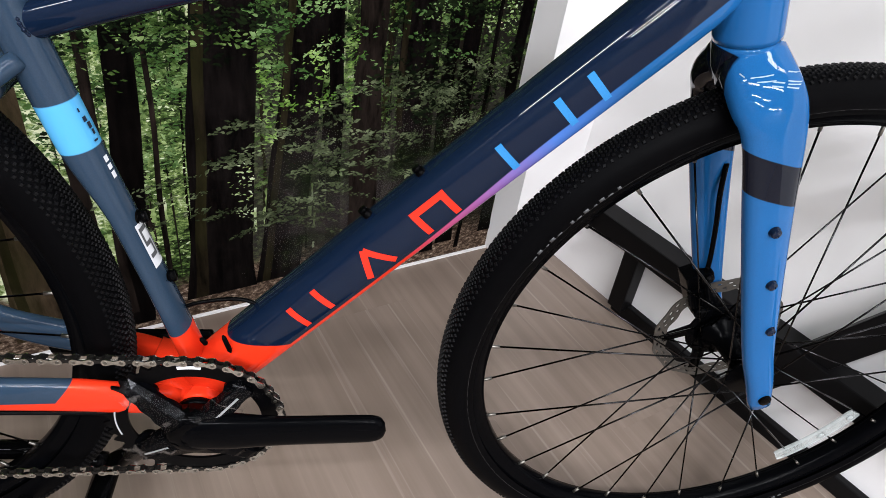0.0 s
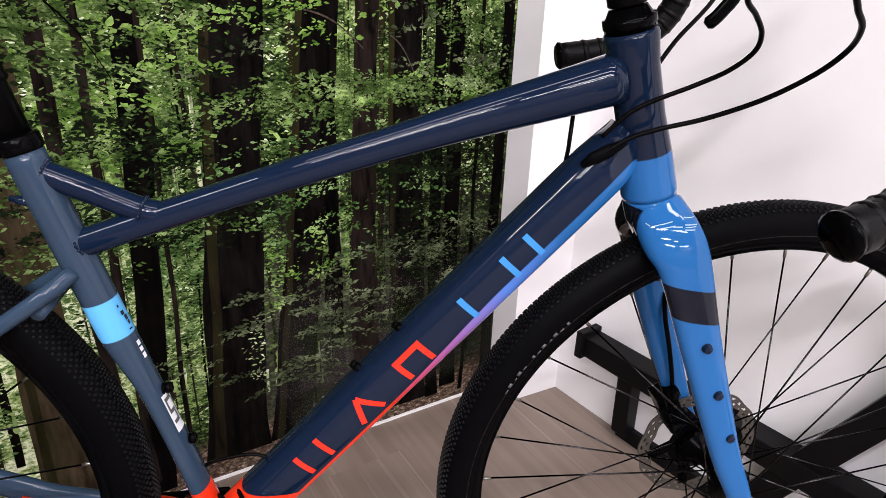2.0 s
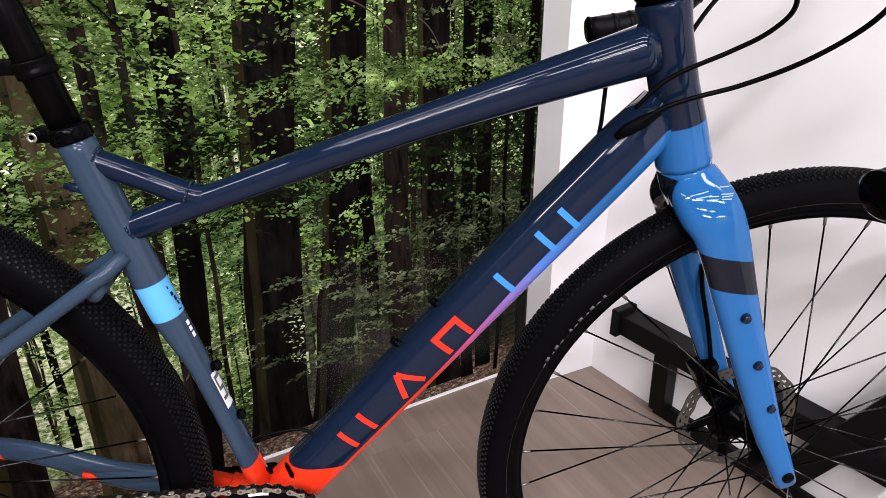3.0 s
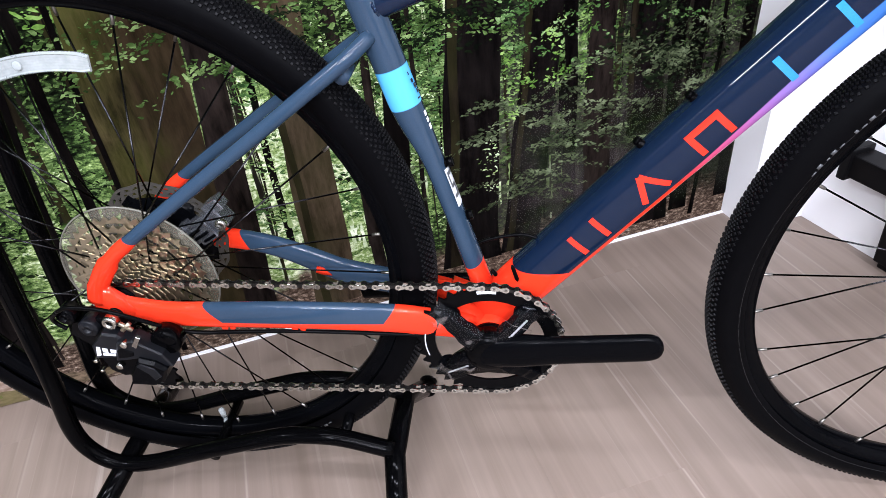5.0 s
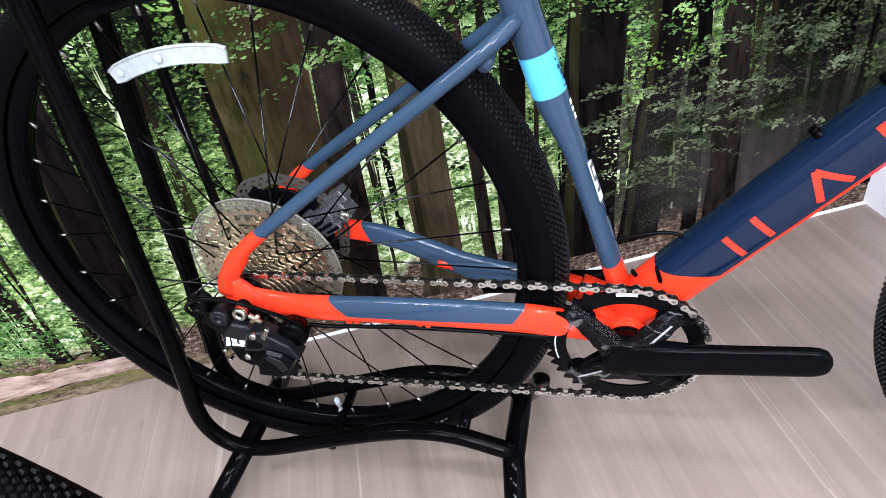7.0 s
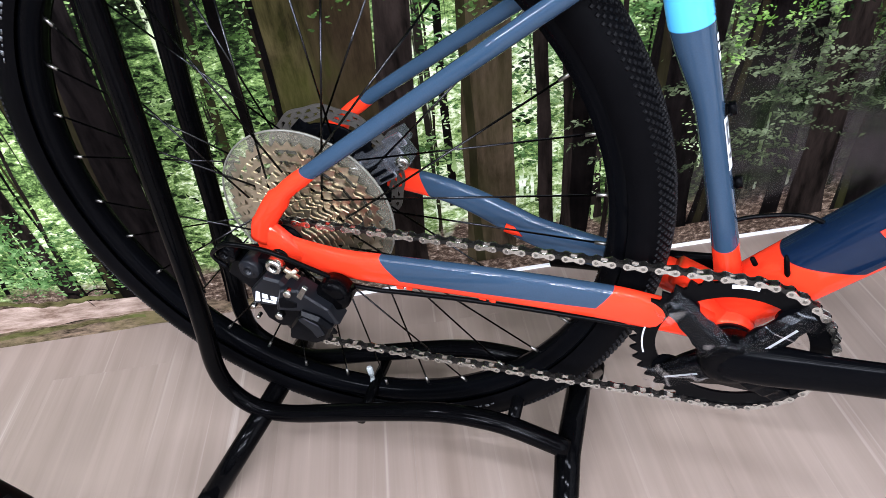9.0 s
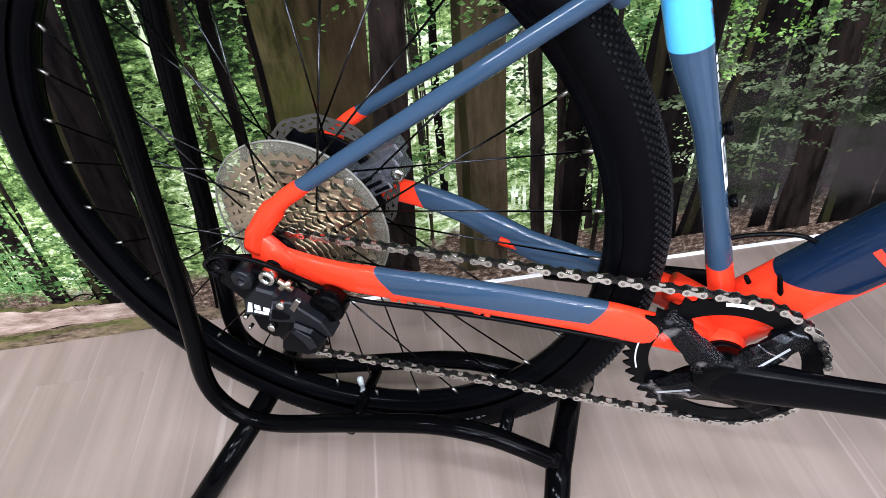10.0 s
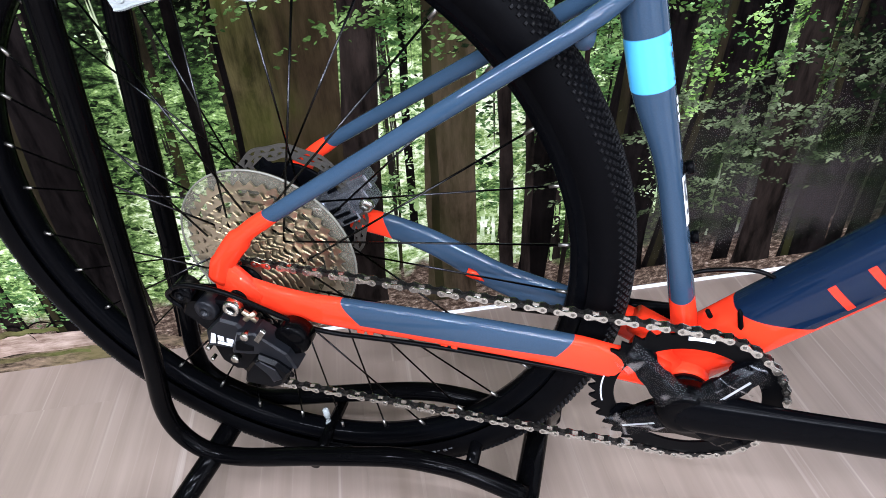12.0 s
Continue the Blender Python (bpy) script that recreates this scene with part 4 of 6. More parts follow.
M_PRINT_DIM = plain("dim_print", (0.40, 0.41, 0.42), 0.4, vary=0.2)
RING_T, RING_R, RING_Y = 40, 0.0809, -0.0465
bm = bmesh.new()
outer = toothed(RING_T, RING_R, 0.0042, BB)
inner = [(BB.x + 0.0620 * math.cos(2 * math.pi * k / len(outer)), BB.z + 0.0620 * math.sin(2 * math.pi * k / len(outer))) for k in range(len(outer))]
ring_plate(bm, outer, inner, RING_Y - 0.0013, 0.0026)
chainring = bpart("chainring", bm, M_SATIN, "black toothed chainring", smooth=False)
# unreadable white marks on the ring
for a0, a1, r in ((82, 98, 0.0745), (163, 196, 0.0735)):
    bm = bmesh.new()
    k = 9
    o = [(BB.x + (r + 0.0019) * math.cos(radians(lerp(a0, a1, i / k))), BB.z + (r + 0.0019) * math.sin(radians(lerp(a0, a1, i / k)))) for i in range(k + 1)]
    o += [(BB.x + (r - 0.0019) * math.cos(radians(lerp(a1, a0, i / k))), BB.z + (r - 0.0019) * math.sin(radians(lerp(a1, a0, i / k)))) for i in range(k + 1)]
    if a0 > 100:
        o = [(BB.x + (r + 0.0007) * math.cos(radians(lerp(a0, a1, i / k))), BB.z + (r + 0.0007) * math.sin(radians(lerp(a0, a1, i / k)))) for i in range(k + 1)]
        o += [(BB.x + (r - 0.0007) * math.cos(radians(lerp(a1, a0, i / k))), BB.z + (r - 0.0007) * math.sin(radians(lerp(a1, a0, i / k)))) for i in range(k + 1)]
    slab(bm, o, RING_Y - 0.0019, 0.0004)
    bpart("ring_mark", bm, M_WHITE_PRINT if a0 < 100 else M_PRINT_DIM, parent=chainring, smooth=False)

CRANK_A = math.radians(9.0)
cd = Vector((math.cos(CRANK_A), 0, math.sin(CRANK_A)))
bm = bmesh.new()
b0 = BB + Vector((0, -0.060, 0))
tip = BB + cd * 0.183 + Vector((0, -0.082, 0))
pts = smooth_path([tuple(b0 - cd * 0.012), tuple(b0 + cd * 0.03 + Vector((0, -0.005, 0))), tuple(b0 + cd * 0.08 + Vector((0, -0.012, 0))), tuple(b0 + cd * 0.15 + Vector((0, -0.020, 0))), tuple(tip - cd * 0.013), tuple(tip - cd * 0.004), tuple(tip)], 5)
w = smooth_path([(0.011, 0.020), (0.012, 0.0215), (0.0085, 0.0185), (0.0075, 0.0178), (0.0072, 0.0168), (0.0062, 0.0125), (0.003, 0.005)], 5)
sweep(bm, pts, [tuple(q) for q in w], 22, square=2.6)
crank = bpart("crank_arm", bm, M_ANOD, "black forged crank arm without a pedal")
bm = bmesh.new()
p = BB + cd * 0.172 + Vector((0, -0.0885, 0))
lathe(bm, [(0.0, 0.0), (0.0052, 0.0), (0.0052, 0.003), (0.0, 0.003)], p, 16, closed=False)
bpart("pedal_thread", bm, M_BLACK, parent=crank)
bm = bmesh.new()
lathe(bm, [(0.0, -0.070), (0.008, -0.070), (0.0105, -0.0715), (0.021, -0.070), (0.0265, -0.065), (0.0275, -0.050), (0.0, -0.050)], BB, 32, closed=False)
bpart("crank_bolt", bm, M_BLACK, parent=crank)
# forged shoulder that joins the lower spider arms
bm = bmesh.new()
shoulder = [(BB.x + r * math.cos(radians(a)), BB.z + r * math.sin(radians(a))) for a, r in ((-153, 0.060), (-134, 0.055), (-118, 0.044), (-95, 0.036), (-70, 0.038), (-52, 0.052), (-38, 0.062), (-20, 0.040), (0, 0.022), (90, 0.020), (180, 0.022), (-166, 0.040))]
slab(bm, shoulder, -0.0600, 0.009)
bmesh.ops.bevel(bm, geom=bm.edges[:], offset=0.0018, segments=2, affect="EDGES")
bpart("crank_shoulder", bm, M_BLACK, parent=crank)
for a in (9 + 37, 9 + 128, 9 - 152, 9 - 52):
    d = Vector((math.cos(radians(a)), 0, math.sin(radians(a))))
    bm = bmesh.new()
    base = BB + Vector((0, -0.058, 0))
    pts = smooth_path([tuple(base), tuple(base + d * 0.028 + Vector((0, 0.001, 0))), tuple(base + d * 0.052 + Vector((0, 0.005, 0))), tuple(base + d * 0.0715 + Vector((0, 0.008, 0)))], 4)
    sweep(bm, pts, [(0.011, 0.0150)] * 3 + [(0.0095, 0.0110)] * 3 + [(0.0085, 0.0092)] * 3 + [(0.0065, 0.0085)] * 3 + [(0.005, 0.0078)], 14, square=7.0)
    ear = [(BB.x + d.x * 0.0600 + 0.0140 * math.cos(t), BB.z + d.z * 0.0600 + 0.0140 * math.sin(t)) for t in (2 * math.pi * k / 16 for k in range(16))]
    slab(bm, ear, RING_Y - 0.0022, 0.004)
    arm = bpart("spider_arm", bm, M_ANOD, smooth=False)
    if a in (9 + 37, 9 - 152):
        # pale print and a milled slot along the arm's face
        sd = Vector((-d.z, 0, d.x)) * (-1 if a > 0 else 1)
        bm = bmesh.new()
        p0, p1 = base + d * 0.030 - sd * 0.0016, base + d * 0.062 - sd * 0.0016
        q0, q1 = Vector((0, -0.0088, 0)), Vector((0, -0.0018, 0))
        vs = [bm.verts.new(q) for q in (p0 + q0, p1 + q1, p1 + q1 + sd * 0.0024, p0 + q0 + sd * 0.0024)]
        bm.faces.new(vs)
        bmesh.ops.solidify(bm, geom=bm.faces[:], thickness=0.0006)
        bpart("arm_print", bm, M_PRINT_DIM, parent=arm, smooth=False)
# clear protective film still taped round the spider
M_FILM = Nodes("clear_film")
film_crease = M_FILM.noise(M_FILM.scaled(M_FILM.coord(), (22, 22, 30)), 1.0, 1, 0.4, 0, 0.5)
film_fac = M_FILM.ramp(film_crease, [(0.470, (0.016, 0.016, 0.016)), (0.50, (0.34, 0.34, 0.34)), (0.530, (0.016, 0.016, 0.016))])
film_clear, film_gloss, film_mix = M_FILM.n("ShaderNodeBsdfTransparent"), M_FILM.n("ShaderNodeBsdfGlossy"), M_FILM.n("ShaderNodeMixShader")
film_gloss.inputs["Roughness"].default_value = 0.2
film_gloss.inputs["Color"].default_value = (0.85, 0.88, 0.92, 1)
M_FILM.put(film_fac, film_mix.inputs[0])
M_FILM.put(film_clear.outputs[0], film_mix.inputs[1])
M_FILM.put(film_gloss.outputs[0], film_mix.inputs[2])
M_FILM.put(film_mix.outputs[0], M_FILM.t.nodes["Material Output"].inputs["Surface"])
M_FILM = M_FILM.mat
film_rng = random.Random(4)
for a, ln in ((9 + 37, 0.081), (9 + 128, 0.084), (9 - 152, 0.080)):
    d = Vector((math.cos(radians(a)), 0, math.sin(radians(a))))
    sd = Vector((-d.z, 0, d.x))
    bm = bmesh.new()
    base = BB + Vector((0, -0.0580, 0))
    rows = []
    for i in range(8):
        t = i / 7
        row = []
        for k in range(7):
            u = k / 3 - 1
            w_ = lerp(0.0185, 0.0150, t)
            y_ = -0.0125 + 0.0085 * t + 0.007 * abs(u) ** 3 + film_rng.uniform(-0.0009, 0.0009)
            row.append(bm.verts.new(base + d * (lerp(0.022, ln, t) + film_rng.uniform(-0.001, 0.001)) + sd * u * w_ + Vector((0, y_, 0))))
        rows.append(row)
    for r0, r1 in zip(rows, rows[1:]):
        for k in range(6):
            bm.faces.new((r0[k], r0[k + 1], r1[k + 1], r1[k]))
    bmesh.ops.triangulate(bm, faces=bm.faces[:])
    f = bpart("protective_film", bm, M_FILM, "crinkled clear plastic film", smooth=False)
    f.visible_shadow = False

# far crank
bm = bmesh.new()
sweep(bm, [BB + Vector((0, 0.055, 0)), BB - cd * 0.09 + Vector((0, 0.072, 0)), BB - cd * 0.18 + Vector((0, 0.080, 0))], [(0.010, 0.019), (0.008, 0.017), (0.006, 0.013)], 16, square=2.6)
bpart("far_crank_arm", bm, M_ANOD)

COGS = (42, 37, 32, 28, 24, 21, 19, 17, 15, 13, 11)
cassette = None
for i, teeth in enumerate(COGS):
    r = teeth * 0.0127 / (2 * math.pi) * (0.965 if teeth > 20 else 1.0)
    y = -0.0165 - 0.0039 * i
    bm = bmesh.new()
    outer = toothed(teeth, r, 0.0036, REAR)
    n = len(outer)

    def circle(q):
        return [(REAR.x + q * math.cos(2 * math.pi * k / n), REAR.z + q * math.sin(2 * math.pi * k / n)) for k in range(n)]

    r1, r2, r3 = r - 0.0062, r - 0.0112, max(0.0165, r - 0.0165)
    if r > 0.034:
        # rim, a row of pierced slots, and the inner band on four legs
        ring_plate(bm, outer, circle(r1), y - 0.0009, 0.0018)
        ring_plate(bm, circle(r2), circle(r3), y - 0.0009, 0.0018)
        webs = max(8, teeth // 3)
        for k in range(webs):
            t = 2 * math.pi * k / webs + i * 0.21
            p0 = (REAR.x + (r2 - 0.0005) * math.cos(t), y, REAR.z + (r2 - 0.0005) * math.sin(t))
            p1 = (REAR.x + (r1 + 0.0005) * math.cos(t + 0.03), y, REAR.z + (r1 + 0.0005) * math.sin(t + 0.03))
            sweep(bm, [p0, p1], [(0.0009, 0.0052), (0.0009, 0.0052)], 6, square=6)
        for k in range(5):
            t = 2 * math.pi * k / 5 + i * 0.3
            p0 = (REAR.x + 0.016 * math.cos(t), y, REAR.z + 0.016 * math.sin(t))
            p1 = (REAR.x + (r3 + 0.001) * math.cos(t + 0.25), y, REAR.z + (r3 + 0.001) * math.sin(t + 0.25))
            sweep(bm, [p0, p1], [(0.0008, 0.009), (0.0008, 0.007)], 6, square=6)
    else:
        ring_plate(bm, outer, circle(max(0.0150, r - 0.012)), y - 0.0009, 0.0018)
    if cassette is None:
        cassette = bpart("cassette", bm, M_NICKEL, "wide-range nickel-plated cassette", smooth=False)
    else:
        bpart("cog", bm, M_NICKEL, parent=cassette, smooth=False)
bm = bmesh.new()
lathe(bm, [(0.0, -0.062), (0.012, -0.062), (0.0165, -0.058), (0.0165, -0.016), (0.0, -0.016)], REAR, 28, closed=False)
bpart("freehub", bm, M_ANOD, parent=cassette)
# clear spoke guard disc behind the cassette
M_GUARD = Nodes("clear_guard")
M_GUARD.b.inputs["Alpha"].default_value = 0.25
M_GUARD = M_GUARD.set((0.27, 0.25, 0.19), 0.25)
bm = bmesh.new()
lathe(bm, [(0.04, -0.0120), (0.0935, -0.0135), (0.0950, -0.0130), (0.0950, -0.0115), (0.04, -0.0105)], REAR, 72)
g = bpart("spoke_guard", bm, M_GUARD, "clear plastic spoke guard disc")
g.visible_shadow = False
M_GUARD_RIM = plain("guard_edge", (0.15, 0.145, 0.12), 0.3, vary=0.2, scale=40)
bm = bmesh.new()
lathe(bm, [(0.0936, -0.0142), (0.0950, -0.0142), (0.0953, -0.0128), (0.0944, -0.0118), (0.0936, -0.0125)], REAR, 72)
bpart("rolled_rim", bm, M_GUARD_RIM, parent=g)

# rear derailleur
J1 = Vector((-0.425, -0.060, 0.318))
J2 = Vector((-0.418, -0.060, 0.268))


def block(bm, outline, y0, y1, bevel=0.003):
    """A moulding from y1 out to y0 with its front edge chamfered."""
    cx, cz = sum(p[0] for p in outline) / len(outline), sum(p[1] for p in outline) / len(outline)
    size = max(math.hypot(x - cx, z - cz) for x, z in outline)
    k = max(0.55, 1 - 1.1 * bevel / size)
    rings = [[bm.verts.new((cx + (x - cx) * f, y, cz + (z - cz) * f)) for x, z in outline]
             for y, f in ((y1, 1.0), (y0 + min(0.9 * bevel, 0.6 * (y1 - y0)), 1.0), (y0, k))]
    n = len(outline)
    bm.faces.new(rings[0])
    bm.faces.new(rings[2][::-1])
    for r0, r1 in zip(rings, rings[1:]):
        for i in range(n):
            bm.faces.new((r0[i], r0[(i + 1) % n], r1[(i + 1) % n], r1[i]))


M_DERAIL_GREY = plain("grey_moulding", (0.0055, 0.006, 0.0075), 0.30, vary=0.3, scale=160, spec=0.16)
bm = bmesh.new()
block(bm, [(-0.476, 0.362), (-0.466, 0.380), (-0.440, 0.384), (-0.410, 0.382), (-0.404, 0.364), (-0.414, 0.346), (-0.452, 0.338)], -0.090, -0.066)
derailleur = bpart("rear_derailleur", bm, M_DERAIL, "black clutch rear derailleur", smooth=False)
# front knuckle, outer link with its sunk panel, and the clutch cover
bm = bmesh.new()
block(bm, [(-0.446, 0.353), (-0.426, 0.373), (-0.409, 0.370), (-0.402, 0.362), (-0.417, 0.336), (-0.449, 0.334)], -0.102, -0.080, 0.003)
bpart("knuckle", bm, M_DERAIL_GREY, parent=derailleur, smooth=False)
bm = bmesh.new()
block(bm, [(-0.452, 0.336), (-0.416, 0.344), (-0.372, 0.352), (-0.356, 0.338), (-0.368, 0.314), (-0.404, 0.303), (-0.432, 0.299), (-0.446, 0.309)], -0.096, -0.074, 0.005)
bpart("parallelogram", bm, M_DERAIL, parent=derailleur, smooth=False)
bm = bmesh.new()
block(bm, [(-0.408, 0.365), (-0.389, 0.368), (-0.361, 0.347), (-0.354, 0.329), (-0.368, 0.332), (-0.386, 0.343), (-0.402, 0.340), (-0.419, 0.338)], -0.108, -0.088, 0.0022)
link = bpart("outer_link_arm", bm, M_DERAIL_GREY, parent=derailleur, smooth=False)
bm = bmesh.new()
block(bm, [(-0.411, 0.354), (-0.404, 0.358), (-0.392, 0.352), (-0.394, 0.346), (-0.402, 0.344), (-0.413, 0.343)], -0.1088, -0.106, 0.0006)
bpart("sunk_panel", bm, M_DERAIL, parent=derailleur, smooth=False)
bm = bmesh.new()
block(bm, [(-0.388, 0.345), (-0.370, 0.339), (-0.359, 0.329), (-0.370, 0.309), (-0.381, 0.303), (-0.411, 0.305), (-0.406, 0.321)], -0.114, -0.084, 0.004)
bpart("clutch_cover", bm, M_DERAIL, parent=derailleur, smooth=False)
bm = bmesh.new()
block(bm, [(-0.392, 0.336), (-0.386, 0.340), (-0.372, 0.332), (-0.368, 0.320), (-0.377, 0.314), (-0.381, 0.324)], -0.1152, -0.112, 0.001)
bpart("cover_facet", bm, M_DERAIL_GREY, parent=derailleur, smooth=False)
bm = bmesh.new()
lathe(bm, [(0.0, -0.004), (0.0145, -0.004), (0.017, -0.001), (0.017, 0.014), (0.0, 0.014)], (-0.360, -0.094, 0.354), 32, closed=False)
bpart("clutch_drum", bm, M_BLACK, parent=derailleur)
for px_, pz_, rr in ((-0.443, 0.375, 0.0115), (-0.463, 0.392, 0.0105)):
    bm = bmesh.new()
    lathe(bm, [(0.0045, -0.005), (rr * 0.5, -0.005), (rr * 0.55, -0.003), (rr * 0.85, -0.004), (rr, -0.002), (rr, 0.014), (0.0045, 0.014)], (px_, -0.093, pz_), 24)
    bpart("pivot", bm, M_DERAIL_GREY if rr > 0.011 else M_DERAIL, parent=derailleur)
bm = bmesh.new()
lathe(bm, [(0.0042, -0.003), (0.0072, -0.003), (0.0086, -0.001), (0.0086, 0.006), (0.0042, 0.006)], (-0.413, -0.096, 0.384), 24)
bpart("washer", bm, M_CHAIN, parent=derailleur)
bm = bmesh.new()
lathe(bm, [(0.0, -0.001), (0.0040, -0.001), (0.0040, 0.004), (0.0, 0.004)], (-0.413, -0.096, 0.384), 16, closed=False)
bpart("mounting_bolt", bm, M_BLACK, parent=derailleur)
for px_, py_, pz_, rr in ((-0.398, -0.1095, 0.364, 0.0042), (-0.417, -0.1085, 0.330, 0.0042), (-0.366, -0.0915, 0.345, 0.0022), (-0.448, -0.103, 0.333, 0.0026), (-0.452, -0.098, 0.312, 0.002)):
    bm = bmesh.new()
    lathe(bm, [(0.0, -0.002), (rr * 0.8, -0.002), (rr, -0.001), (rr, 0.005), (0.0, 0.005)], (px_, py_, pz_), 14, closed=False)
    bpart("adjuster_screw", bm, M_CHAIN, parent=derailleur)
bm = bmesh.new()
block(bm, [(-0.388, 0.364), (-0.378, 0.378), (-0.374, 0.375), (-0.384, 0.360)], -0.1115, -0.1085, 0.0006)
bpart("clutch_lever", bm, M_CHAIN, parent=derailleur, smooth=False)
# brass-coloured cross of the limit screws' plate
bm = bmesh.new()
for dx_, dz_ in ((0.0060, 0.0050), (0.0060, -0.0050)):
    sweep(bm, [(-0.393 - dx_, -0.100, 0.382 - dz_), (-0.393 + dx_, -0.100, 0.382 + dz_)], [(0.002, 0.0024), (0.002, 0.0024)], 8, square=5)
bpart("limit_plate", bm, M_NICKEL, "brass-coloured limit screw plate", derailleur)
# unreadable white maker's print on the knuckle
for o in ([(-0.444, 0.340), (-0.439, 0.354), (-0.435, 0.353), (-0.438, 0.341)], [(-0.434, 0.346), (-0.433, 0.352), (-0.427, 0.351), (-0.428, 0.345)], [(-0.425, 0.345), (-0.424, 0.350), (-0.417, 0.349), (-0.419, 0.344)], [(-0.436, 0.341), (-0.435, 0.344), (-0.420, 0.343), (-0.421, 0.340)]):
    bm = bmesh.new()
    slab(bm, o, -0.1026, 0.0008)
    bpart("maker_print", bm, M_WHITE_PRINT, parent=derailleur, smooth=False)
for y in (-0.070, -0.051):
    bm = bmesh.new()
    block(bm, [(-0.462, 0.330), (-0.455, 0.345), (-0.420, 0.342), (-0.402, 0.322), (-0.398, 0.290), (-0.404, 0.266), (-0.424, 0.258), (-0.444, 0.266), (-0.458, 0.292)], y, y + 0.0025, 0.0006)
    bpart("cage_plate", bm, M_DERAIL, parent=derailleur)
for J in (J1, J2):
    bm = bmesh.new()
    o = toothed(12, 0.0235, 0.003, J)
    i_ = [(J.x + 0.006 * math.cos(2 * math.pi * k / len(o)), J.z + 0.006 * math.sin(2 * math.pi * k / len(o))) for k in range(len(o))]
    ring_plate(bm, o, i_, J.y - 0.0015, 0.003)
    bpart("jockey_wheel", bm, M_DERAIL, parent=derailleur, smooth=False)
bm = bmesh.new()
sweep(bm, smooth_path([(-0.4629, -0.101, 0.405), (-0.4745, -0.099, 0.394), (-0.475, -0.096, 0.383), (-0.468, -0.095, 0.375)], 5), 0.0024, 8)
bpart("cable_end", bm, M_DERAIL, parent=derailleur)


# chain: outer and inner link plates along the run
def tangent(c0, r0, c1, r1, top):
    """Tangent points of the run between two wheels, over the top or the bottom."""
    d = Vector((c1.x - c0.x, c1.z - c0.z))
    L = d.length
    base = math.atan2(d.y, d.x)
    off = math.acos((r0 - r1) / L) * (1 if top else -1)
    t = base + off
    return (Vector((c0.x + r0 * math.cos(t), 0, c0.z + r0 * math.sin(t))), Vector((c1.x + r1 * math.cos(t), 0, c1.z + r1 * math.sin(t))), t)


COG_R = 11 * 0.0127 / (2 * math.pi)
COG_Y = -0.0165 - 0.0039 * 10
a0, a1, ta = tangent(REAR, COG_R, BB, RING_R, True)
b0_, b1_, tb = tangent(J2, 0.0235, BB, RING_R, False)
run = [(a0.x, COG_Y, a0.z), (a1.x, RING_Y, a1.z)]
k = 26
for i in range(1, k):
    t = ta + (tb - ta) * i / k
    run.append((BB.x + RING_R * math.cos(t), RING_Y, BB.z + RING_R * math.sin(t)))
run += [(b1_.x, RING_Y, b1_.z), (b0_.x, J2.y, b0_.z)]
for i in range(1, 8):
    t = tb - 2.9 * i / 7
    run.append((J2.x + 0.0235 * math.cos(t), J2.y, J2.z + 0.0235 * math.sin(t)))
for i in range(0, 8):
    t = 0.15 + 2.6 * i / 7
    run.append((J1.x + 0.0235 * math.cos(t), J1.y + 0.004 * 0, J1.z + 0.0235 * math.sin(t)))
for i in range(0, 13):
    t = -1.9 - (2 * math.pi - 1.9 - ta - 0.15) * i / 12
    run.append((REAR.x + COG_R * math.cos(t), COG_Y, REAR.z + COG_R * math.sin(t)))


def resample(run, step):
    out, carry = [Vector(run[0])], 0.0
    for p, q in zip(run, run[1:]):
        p, q = Vector(p), Vector(q)
        d = (q - p).length
        x = step - carry
        while x <= d:
            out.append(p.lerp(q, x / d))
            x += step
        carry = d - (x - step)
    return out


def link_mesh(name, y, thick, roller):
    bm = bmesh.new()
    h = 0.0127
    for s in (-1, 1):
        o = []
        for k in range(9):
            t = math.pi / 2 + math.pi * k / 8
            o.append((0.0037 * math.cos(t), 0.0037 * math.sin(t)))
        o.append((h / 2, -0.0017))
        for k in range(9):
            t = -math.pi / 2 + math.pi * k / 8
            o.append((h + 0.0037 * math.cos(t), 0.0037 * math.sin(t)))
        o.append((h / 2, 0.0017))
        slab(bm, o, s * y - thick / 2, thick)
    plates = len(bm.faces)
    for x in (0, h):
        rod(bm, (x, -y - (0.0008 if not roller else 0), 0), (x, y, 0), 0.0017 if not roller else 0.0038, 8)
    bm.faces.ensure_lookup_table()
    for f in bm.faces[plates:]:
        f.material_index = 1
    me = mesh_of(name, bm, M_CHAIN_DARK if roller else M_CHAIN, False)
    me.materials.append(M_CHAIN_DARK if roller else M_STEEL)
    return me


bm = bmesh.new()
sweep(bm, [Vector(p) for p in run[:2]], [0.0008, 0.0008], 6)
chain = bpart("chain", bm, M_CHAIN, "bare silver drive chain")
outer_me = link_mesh("outer_link", 0.0031, 0.001, False)
inner_me = link_mesh("inner_link", 0.0020, 0.001, True)
pts = resample(run, 0.0127)
for i, (p, q) in enumerate(zip(pts, pts[1:])):
    d = (q - p).normalized()
    side = Vector((0, 1, 0)) - d * d.y
    side.normalize()
    e3 = d.cross(side)
    m = Matrix(((d.x, side.x, e3.x, p.x), (d.y, side.y, e3.y, p.y), (d.z, side.z, e3.z, p.z), (0, 0, 0, 1)))
    piece("outer_link" if i % 2 else "inner_link", outer_me if i % 2 else inner_me, m, chain)


